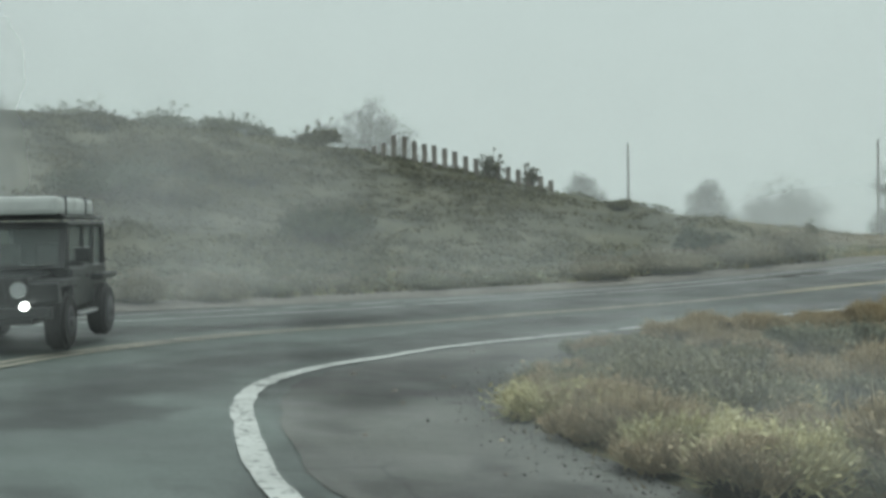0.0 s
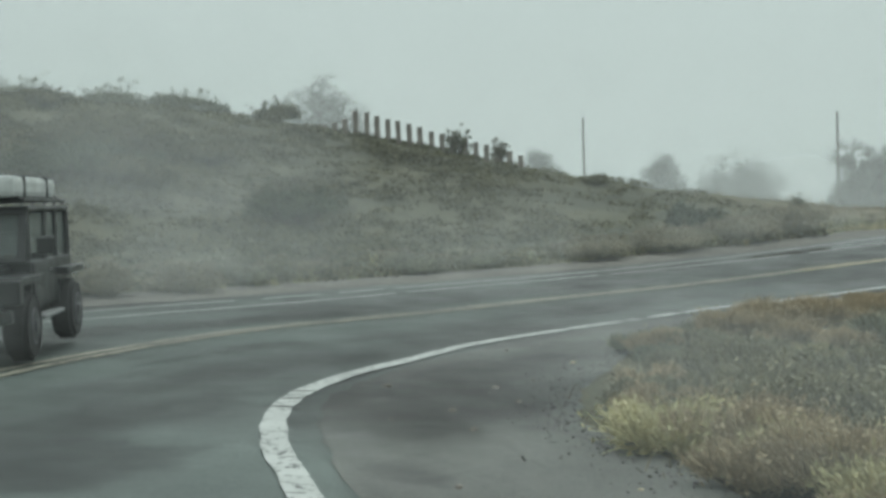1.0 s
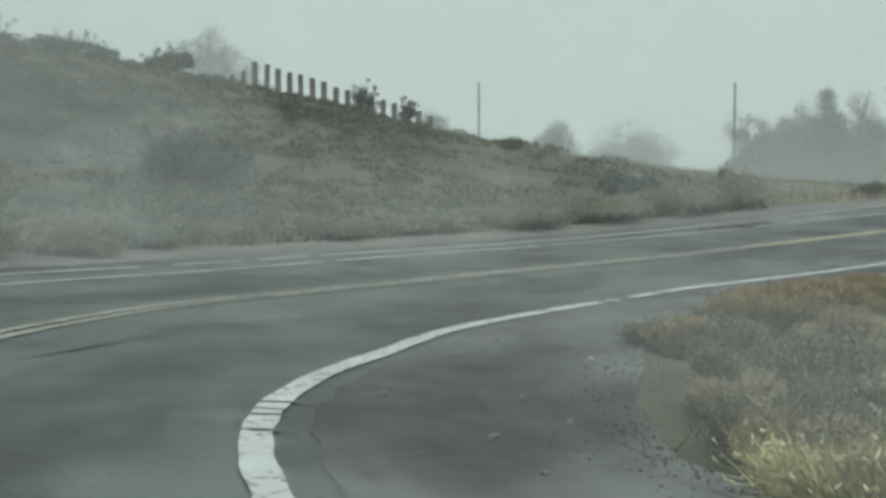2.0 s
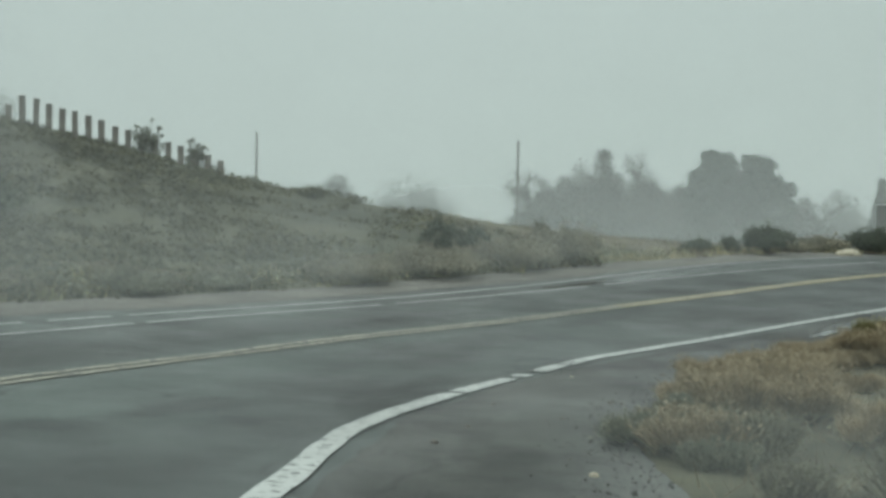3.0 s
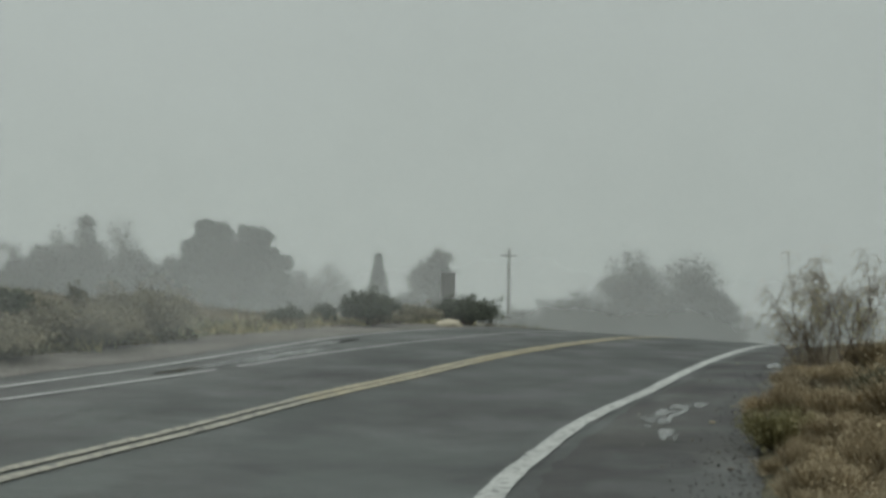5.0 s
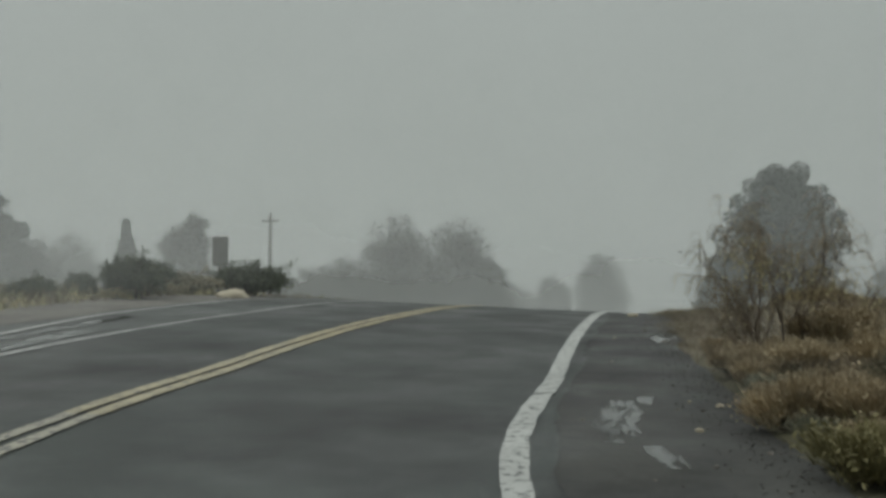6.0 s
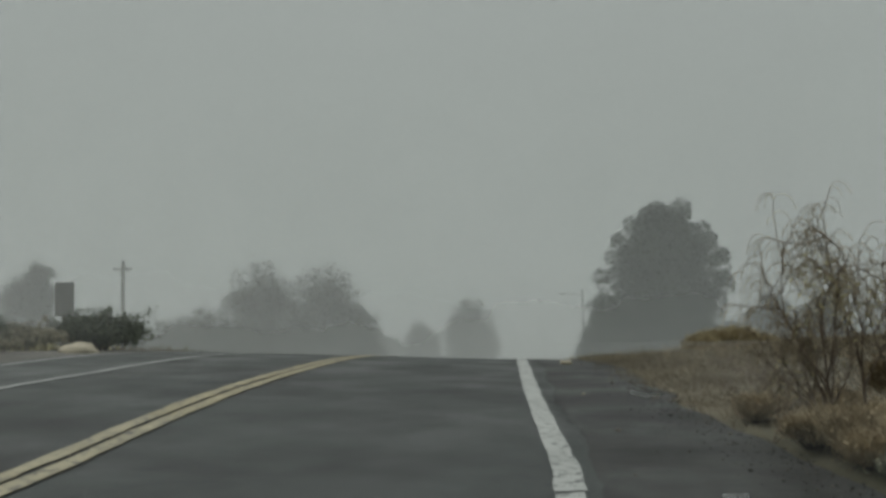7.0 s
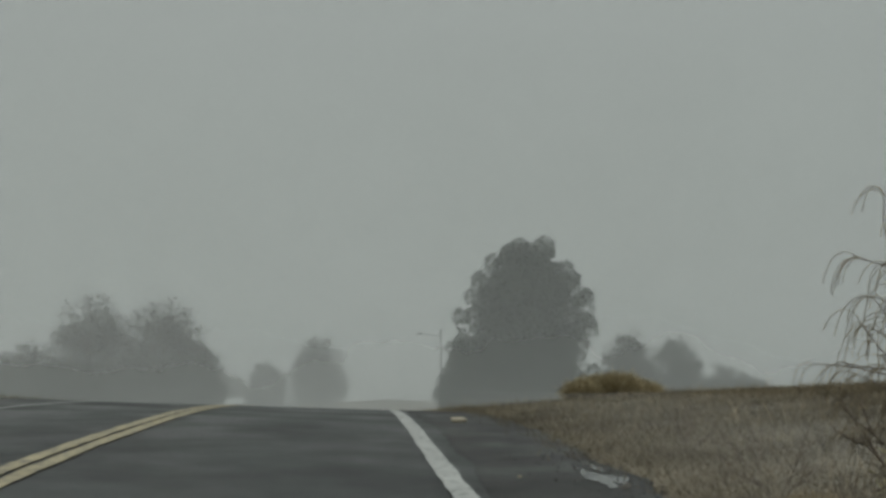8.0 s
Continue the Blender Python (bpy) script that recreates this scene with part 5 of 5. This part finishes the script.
for k, (x, y, high) in enumerate([(18.6, 27.0, 0.42), (20.6, 27.2, 0.36), (17.6, 26.6, 0.34), (22.5, 28.0, 0.4), (19.6, 25.8, 0.45), (16.2, 26.4, 0.3)]):
    dead_weed(x, y, high, 500 + k)


# ---- willow: a small bare tree with drooping twigs ----
def willow(x, y, high, stems, seed, twigs, leaves):
    """Forked stems given as across, along, sideways lean, forward lean and share of the height; arching sprays; hanging twigs."""
    rr = np.random.default_rng(seed)
    root = empty("willow", x, y, land(x, y) - 0.05)
    wood, ends = [], []

    def grow(p, d, length, steps, r0, r1, lift, out, wander=0.11):
        d = d / np.linalg.norm(d)
        for k in range(steps):
            d = d + rr.normal(0, wander, 3) + [0, 0, lift]
            d = d / np.linalg.norm(d)
            e = p + d * length / steps
            wood[-1].append((p, e, r0 + (r1 - r0) * k / steps, r0 + (r1 - r0) * (k + 1) / steps))
            out.append((e, d))
            p = e

    for sx, sy, lx, ly, share in stems:
        stem = []
        wood.append([])
        grow(np.array([sx, sy, 0.0]), np.array([lx * 0.5, ly * 0.5, 1.0]), high * share * 0.3, 4, 0.021, 0.016, 0.02, stem, 0.06)
        p, d = stem[-1]
        for fork in range(4):
            limb = []
            out = np.array([lx, ly, 0.0]) + np.append(rr.normal(0, 0.34, 2), 0.0) + (fork - 1.5) * 0.3 * np.array([-0.43, 0.9, 0.0])
            at = stem[-1 - fork % 2][0]
            grow(at, d * 0.8 + out + [0, 0, 0.55], high * share * rr.uniform(0.56, 0.74), 7, 0.0125, 0.0045, 0.05, limb)
            ends += limb[-2:]
            for e, way in limb[1:]:
                for _ in range(2):
                    spray = []
                    grow(e, way + rr.normal(0, 0.62, 3) + [0, 0, 0.1], high * rr.uniform(0.13, 0.28), 4, 0.0058, 0.0028, 0.04, spray, 0.16)
                    ends += spray[1:]
    tall = high / np.percentile([s[1][2] for one in wood for s in one], 99)
    for one in wood:
        v, f = sticks(np.array([s[0] for s in one]) * tall, np.array([s[1] for s in one]) * tall, np.array([s[2] for s in one]), np.array([s[3] for s in one]))
        raw("forked_stem", v, f, M_WILLOW, root, "thin forked brown stem and branches")
    pick = rr.integers(0, len(ends), twigs)
    p = np.array([ends[i][0] for i in pick]) * tall
    way = np.array([ends[i][1] for i in pick]) + rr.normal(0, 0.3, (twigs, 3)) + [0, 0, 0.2]
    long = rr.uniform(0.55, 1.35, (twigs, 1)) * 0.019 * high
    P, Q = [], []
    for _ in range(7):
        way = way / np.linalg.norm(way, axis=1, keepdims=True) + [0, 0, -0.5] + rr.normal(0, 0.05, way.shape)
        e = p + way / np.linalg.norm(way, axis=1, keepdims=True) * long
        P.append(p), Q.append(e)
        p = e
    P, Q = np.concatenate(P), np.concatenate(Q)
    v, f = sticks(P, Q, np.full(len(P), 0.0027), np.full(len(P), 0.002))
    raw("twig_curtain", v, f, leafy("willow_twigs", (0.2, 0.165, 0.11), (0.3, 0.245, 0.16), (0.42, 0.345, 0.22)), root, "fine drooping brown twigs")
    mid = Q[(Q[:, 2] > high * 0.3) & (Q[:, 2] < high * 0.82)]
    heart = mid[rr.integers(0, len(mid), 5)]
    near = mid[np.min(np.linalg.norm(mid[:, None] - heart[None], axis=2), axis=1) < 0.17 * high]
    c = near[rr.integers(0, len(near), leaves)] + rr.normal(0, 0.025, (leaves, 3))
    v, f = leaf_cloud(c, np.full(leaves, 0.013), rr, 2.4)
    raw("foliage", v, f, M_STRAW, root, "last golden dry leaves")
    return tagged(root, "small half-bare willow with drooping brown twigs beside the shoulder", "tree")


willow(16.75, 25.74, 1.86, [(0.0, 0.0, -0.03, 0.04, 1.0), (-0.06, 0.22, -0.12, 0.24, 0.88), (0.1, -0.12, 0.1, -0.2, 0.86)], 51, 1150, 520)
willow(16.6, 26.1, 1.05, [(0.0, 0.0, -0.2, 0.3, 1.0), (0.06, -0.1, 0.0, -0.1, 0.9)], 53, 380, 60)
willow(17.9, 25.2, 1.0, [(0.0, 0.0, 0.1, -0.2, 1.0), (0.1, 0.1, -0.1, 0.2, 0.9)], 52, 320, 120)

# ---- road details ----
def ragged_patch(name, x, y, length, width, turn, mat, label, category, seed, lift=0.013, n=40):
    rr = np.random.default_rng(seed)
    ang = np.linspace(0, 2 * np.pi, n, endpoint=False)
    rad = 1 + 0.45 * np.convolve(np.tile(rr.normal(size=n), 3), np.ones(3) / 3, "same")[n : 2 * n]
    px, py = np.cos(ang) * rad * length / 2, np.sin(ang) * rad * width / 2
    c, s = math.cos(radians(turn)), math.sin(radians(turn))
    wx, wy = x + px * c - py * s, y + px * s + py * c
    bm = bmesh.new()
    mid = bm.verts.new((x, y, float(road_height(x, y)) + lift))
    ring = [bm.verts.new((a, b, float(road_height(a, b)) + lift)) for a, b in zip(wx, wy)]
    for i in range(n):
        bm.faces.new((mid, ring[i], ring[(i + 1) % n]))
    return tagged(part(name, bm, mat), label, category, kind="structure")


for s0, s1, o0, o1 in ((64.5, 66.9, -1.0, -0.68), (63.4, 64.4, -1.2, -1.0), (66.6, 67.2, -1.12, -1.04), (73.0, 74.6, -1.4, -1.2)):
    tagged(strip("puddle", o0, o1, M_PUDDLE, s0, s1, 0.013, 3, ragged=0.1, shift=0 * ARC, step=0.12), "shallow streak of rainwater on the old shoulder", "puddle", "puddles on the shoulder", "structure")
for s0, s1, o0, o1 in ((68.2, 71.8, 6.45, 6.85), (70.0, 74.0, 7.0, 7.25), (66.0, 68.5, 6.55, 6.75)):
    tagged(strip("puddle", o0, o1, M_PUDDLE, s0, s1, 0.012, 3, ragged=0.08, shift=0 * ARC, step=0.15), "wet streak of rainwater along the outer lines", "puddle", "wet streaks by the outer lines", "structure")
for k, (x, y, ln, tu) in enumerate([(-1.03, 13.87, 0.6, -4), (-1.2, 12.9, 0.3, -8), (-1.12, 13.4, 0.36, -6), (2.55, 20.3, 0.62, -26), (3.68, 21.36, 0.4, -30), (4.3, 21.95, 0.6, -28), (5.1, 22.72, 0.62, -24), (13.55, 27.24, 0.34, -40), (-2.6, 16.4, 1.2, 60)]):
    ragged_patch("road_crack", x, y, ln, 0.05, tu, M_CRACK, "tar-dark crack across the edge line", "road crack", 340 + k, lift=0.019)
# loose grit along the inner edge of the shoulder
gr = np.random.default_rng(61)
n = 2600
gi = np.searchsorted(ARC, gr.uniform(arc_at(1.0, 3.6), arc_at(21.7, 30.5), n))
go = -SHOULDER[gi] + np.abs(gr.normal(0, 0.32, n)) - 0.12
gp = LINE[gi] + NOR[gi] * go[:, None] + TAN[gi] * gr.uniform(-0.2, 0.2, (n, 1))
gs = gr.uniform(0.004, 0.014, n) * np.where(gr.uniform(0, 1, n) > 0.97, 1.8, 1.0)
gc = np.column_stack([gp, road_height(gp[:, 0], gp[:, 1]) + 0.008 + gs * 0.3])
corner = np.array([(1, 0, 0), (0, 1, 0), (-1, 0, 0), (0, -1, 0), (0.1, 0, 0.75), (0, 0, -0.6)])
gv = gc[:, None, :] + corner[None] * gs[:, None, None] * gr.uniform(0.6, 1.3, (n, 6, 1))
gf = (6 * np.arange(n)[:, None, None] + np.array([(0, 1, 4), (1, 2, 4), (2, 3, 4), (3, 0, 4), (1, 0, 5), (2, 1, 5), (3, 2, 5), (0, 3, 5)])[None]).reshape(-1, 3)
tagged(raw("gravel", gv.reshape(-1, 3), gf, leafy("grit_stones", (0.045, 0.044, 0.04), (0.085, 0.082, 0.074), (0.2, 0.19, 0.165))), "loose dark grit strewn along the shoulder edge", "gravel", kind="stuff")
# ---- pale rock, sign, litter ----
bm = bmesh.new()
bmesh.ops.create_icosphere(bm, subdivisions=3, radius=1.0)
for v in bm.verts:
    k = 1 + 0.25 * noise.noise(v.co * 1.7) + 0.08 * noise.noise(v.co * 5)
    v.co = Vector((v.co.x * 0.5 * k, v.co.y * 0.34 * k, v.co.z * 0.2 * k))
rock = part("rock", bm, M_ROCK, smooth=True)
rock.matrix_basis = pose(24.9, 40.9, land(24.9, 40.9) + 0.1, 0, 0, 20)
tagged(rock, "low pale sandstone rock beside the evergreen shrub", "rock")

sign = empty("road_sign", 32.9, 48.3, land(32.9, 48.3))
h = 2.1 - land(32.9, 48.3)
bm = bmesh.new()
box(bm, -0.27, 0.27, -0.02, 0.02, h - 0.95, h, Matrix.Rotation(radians(-30), 4, "Z"), 0.008)
part("panel", bm, M_SIGN, sign, "dark unlit back of the panel")
bm = bmesh.new()
box(bm, -0.04, 0.04, 0.02, 0.10, -0.3, h - 0.1, Matrix.Rotation(radians(-30), 4, "Z"), 0.006)
part("post", bm, M_TIE, sign)
tagged(sign, "dark upright sign panel on a timber post seen from behind", "road sign")

bm = bmesh.new()
box(bm, -0.28, 0.28, -0.1, 0.1, 0, 0.05, None, 0.015)
litter = part("pale_slab", bm, M_ROCK)
litter.matrix_basis = pose(27.1, 31.75, float(road_height(27.1, 31.75)) + 0.01, 0, 0, 20)
tagged(litter, "flat pale stone slab lying on the shoulder", "stone")
lr = np.random.default_rng(77)
for k in range(40):
    s = lr.uniform(arc_at(-0.7, 7.6), arc_at(20, 29.7))
    i = np.searchsorted(ARC, s)
    p = LINE[i] + NOR[i] * lr.uniform(-2.6, -0.5)
    bm = bmesh.new()
    bmesh.ops.create_icosphere(bm, subdivisions=1, radius=1.0)
    sz = lr.uniform(0.015, 0.045)
    for v in bm.verts:
        v.co = Vector((v.co.x * sz * lr.uniform(0.8, 1.4), v.co.y * sz * lr.uniform(0.7, 1.2), v.co.z * sz * 0.6))
    st = part("stone", bm, M_ROCK if k % 4 == 0 else M_TIE)
    st.matrix_basis = pose(p[0], p[1], float(road_height(p[0], p[1])) + sz * 0.4, 0, 0, lr.uniform(0, 360))
    tagged(st, "small loose stone lying on the shoulder", "stone", "loose stones on the shoulder")


# ---- the off-road vehicle in the outer lane ----
def vehicle(x, y, turn):
    """Boxy off-road car, front towards -y, origin on the road under its middle."""
    car = empty("off_road_car", x, y, float(road_height(x, y)) + 0.01, turn)
    car.scale = (0.96, 0.96, 0.96)
    W = 0.76

    def piece(name, mat, boxes, parent=car, label="", bevel=0.025):
        bm = bmesh.new()
        for bx in boxes:
            box(bm, *bx, None, bevel)
        return part(name, bm, mat, parent, label)

    piece("chassis", M_BLACK, [(-0.55, 0.55, -1.75, 1.7, 0.38, 0.55)])
    piece("lower_body", M_BLACK, [(-W, W, -0.62, 1.72, 0.52, 1.08)], label="black lower body tub")
    bm = bmesh.new()
    box(bm, -0.56, 0.56, -1.72, -0.6, 0.62, 1.06, None, 0.0)
    for v in bm.verts:
        if v.co.y < -1 and v.co.z > 0.9:
            v.co.z -= 0.05
        if v.co.y < -1:
            v.co.x *= 0.9
    bmesh.ops.bevel(bm, geom=list(bm.edges), offset=0.04, segments=3, affect="EDGES")
    part("bonnet", bm, M_BLACK, car)
    # grille with its upright slots
    grille = piece("grille", M_BLACK, [(-0.52, 0.52, -1.78, -1.70, 0.58, 1.0)])
    for k in range(7):
        piece("slot", M_TYRE, [(-0.27 + 0.09 * k - 0.025, -0.27 + 0.09 * k + 0.025, -1.795, -1.77, 0.66, 0.94)], grille, bevel=0.006)
    for sx in (-1, 1):
        bm = bmesh.new()
        tube(bm, (sx * 0.4, -1.74, 0.84), (sx * 0.4, -1.83, 0.84), 0.1, 0.095, 20)
        head = part("headlight", bm, M_LENS, car, "round unlit headlight")
        bm = bmesh.new()
        tube(bm, (sx * 0.4, -1.73, 0.84), (sx * 0.4, -1.8, 0.84), 0.115, 0.115, 20)
        part("bezel", bm, M_CHROME, head)
        # mudguard: flat top, drooping front
        bm = bmesh.new()
        box(bm, sx * 0.54, sx * 0.92, -1.72, -0.62, 0.86, 0.95, None, 0.02)
        box(bm, sx * 0.54, sx * 0.92, -1.86, -1.66, 0.66, 0.93, None, 0.03)
        part("mudguard", bm, M_BLACK, car)
        bm = bmesh.new()
        box(bm, sx * 0.70, sx * 0.92, 0.72, 1.72, 0.86, 0.95, None, 0.02)
        part("mudguard", bm, M_BLACK, car)
        door = piece("door", M_BLACK, [(sx * (W - 0.01) if sx > 0 else -W - 0.02, sx * (W + 0.02) if sx > 0 else -W + 0.01, -0.55, 0.42, 0.55, 1.06)])
        piece("door_handle", M_CHROME, [(min(sx * 0.775, sx * 0.8), max(sx * 0.775, sx * 0.8), 0.24, 0.38, 0.93, 0.96)], door, "chrome handle", 0.006)
        mirror = piece("mirror", M_BLACK, [(min(sx * 0.82, sx * 1.04), max(sx * 0.82, sx * 1.04), -0.56, -0.46, 1.16, 1.36)])
        piece("mirror_arm", M_BLACK, [(min(sx * 0.74, sx * 0.9), max(sx * 0.74, sx * 0.9), -0.52, -0.48, 1.1, 1.18)], mirror, bevel=0.006)
        piece("side_step", M_STEEL, [(min(sx * 0.72, sx * 0.88), max(sx * 0.72, sx * 0.88), -0.5, 0.6, 0.4, 0.45)], label="narrow metal side step")
        # pillars and side glass
        for y0, y1 in ((-0.48, -0.4), (0.38, 0.46), (1.0, 1.08), (1.62, 1.72)):
            piece("pillar", M_BLACK, [(min(sx * 0.66, sx * 0.72), max(sx * 0.66, sx * 0.72), y0, y1, 1.06, 1.66)], bevel=0.01)
        for y0, y1 in ((-0.4, 0.38), (0.46, 1.0), (1.08, 1.62)):
            piece("side_window", M_GLASS, [(min(sx * 0.685, sx * 0.695), max(sx * 0.685, sx * 0.695), y0, y1, 1.08, 1.64)], bevel=0.0)
    # windscreen and its frame
    lean = Matrix.Translation((0, -0.62, 1.06)) @ Matrix.Rotation(radians(-14), 4, "X")
    bm = bmesh.new()
    box(bm, -0.62, 0.62, -0.01, 0.01, 0.06, 0.58, lean)
    glass = part("windscreen", bm, M_GLASS, car)
    for nm, bx in (("frame_rail", (-0.72, 0.72, -0.03, 0.03, 0.0, 0.06)), ("frame_rail", (-0.72, 0.72, -0.03, 0.03, 0.58, 0.64)), ("frame_post", (-0.72, -0.62, -0.03, 0.03, 0.06, 0.58)), ("frame_post", (0.62, 0.72, -0.03, 0.03, 0.06, 0.58))):
        bm = bmesh.new()
        box(bm, *bx, lean, 0.01)
        part(nm, bm, M_BLACK, glass)
    for sx in (-0.3, 0.25):
        bm = bmesh.new()
        tube(bm, (sx, -0.66, 1.11), (sx + 0.33, -0.65, 1.16), 0.012, 0.01, 6)
        part("wiper", bm, M_CHROME, glass)
    piece("roof", M_BLACK, [(-0.74, 0.74, -0.5, 1.76, 1.66, 1.72)], bevel=0.025)
    piece("tailgate", M_BLACK, [(-0.74, 0.74, 1.7, 1.77, 0.55, 1.66)])
    piece("seat", M_TYRE, [(-0.55, -0.1, 0.1, 0.25, 0.9, 1.42), (-0.55, -0.1, -0.3, 0.25, 0.8, 0.92)], bevel=0.04)
    piece("seat", M_TYRE, [(0.1, 0.55, 0.1, 0.25, 0.9, 1.42), (0.1, 0.55, -0.3, 0.25, 0.8, 0.92)], bevel=0.04)
    piece("dashboard", M_TYRE, [(-0.66, 0.66, -0.6, -0.4, 0.9, 1.1)])
    bumper = piece("bumper", M_BLACK, [(-0.85, 0.85, -1.98, -1.82, 0.48, 0.62)])
    for sx in (-1, 1):
        bm = bmesh.new()
        tube(bm, (sx * 0.52, -1.93, 0.64), (sx * 0.52, -2.0, 0.64), 0.055, 0.055, 16)
        part("driving_light", bm, M_LIT, bumper, "bright lit driving light")
    # roof rack and its load
    rack = empty("roof_rack", 0, 0, 0)
    rack.parent = car
    for sx in (-0.7, 0.7):
        bm = bmesh.new()
        tube(bm, (sx, -0.6, 1.79), (sx, 1.7, 1.79), 0.018, 0.018, 8)
        part("side_rail", bm, M_BLACK, rack)
    for yy in (-0.6, 0.0, 0.6, 1.2, 1.7):
        bm = bmesh.new()
        tube(bm, (-0.7, yy, 1.79), (0.7, yy, 1.79), 0.016, 0.016, 8)
        for sx in (-0.68, 0.68):
            tube(bm, (sx, yy, 1.70), (sx, yy, 1.79), 0.014, 0.014, 6)
        part("crossbar", bm, M_BLACK, rack)
    load = new("roof_tent")
    load.parent = car
    bm = bmesh.new()
    box(bm, -0.68, 0.66, -0.78, 1.4, 1.82, 2.07, None, 0.07)
    part("cover", bm, M_TARP, load, "pale folded roof tent cover")
    bm = bmesh.new()
    box(bm, -0.66, 0.66, -0.6, 1.5, 1.8, 1.84, None, 0.01)
    part("base_board", bm, M_BLACK, load)
    for yy in (-0.3, 0.9):
        bm = bmesh.new()
        box(bm, -0.69, 0.67, yy - 0.03, yy + 0.03, 1.83, 2.08, None, 0.012)
        part("strap", bm, M_TYRE, load)
    # wheels
    for sx in (-1, 1):
        for yy in (-1.2, 1.2):
            wheel = empty("wheel", sx * 0.78, yy, 0.39)
            wheel.parent = car
            bm = bmesh.new()
            bmesh.ops.create_cone(bm, cap_ends=True, segments=32, radius1=0.39, radius2=0.39, depth=0.27, matrix=Matrix.Rotation(radians(90), 4, "Y"))
            bmesh.ops.bevel(bm, geom=[e for e in bm.edges if len(e.link_faces) == 2 and e.calc_face_angle(0) > 1.0], offset=0.05, segments=3, affect="EDGES")
            part("tyre", bm, M_TYRE, wheel)
            bm = bmesh.new()
            tube(bm, (sx * 0.10, 0, 0), (sx * 0.145, 0, 0), 0.22, 0.2, 20)
            tube(bm, (sx * 0.14, 0, 0), (sx * 0.16, 0, 0), 0.07, 0.06, 12)
            part("rim", bm, M_RIM, wheel)
    bm = bmesh.new()
    tube(bm, (0, 1.8, 1.0), (0, 2.05, 1.0), 0.38, 0.38, 28)
    part("spare_wheel", bm, M_TYRE, car)
    return tagged(car, "black boxy off-road car with pale roof load, driving lamps lit", "car")


vehicle(-4.8, 17.0, 0.5)
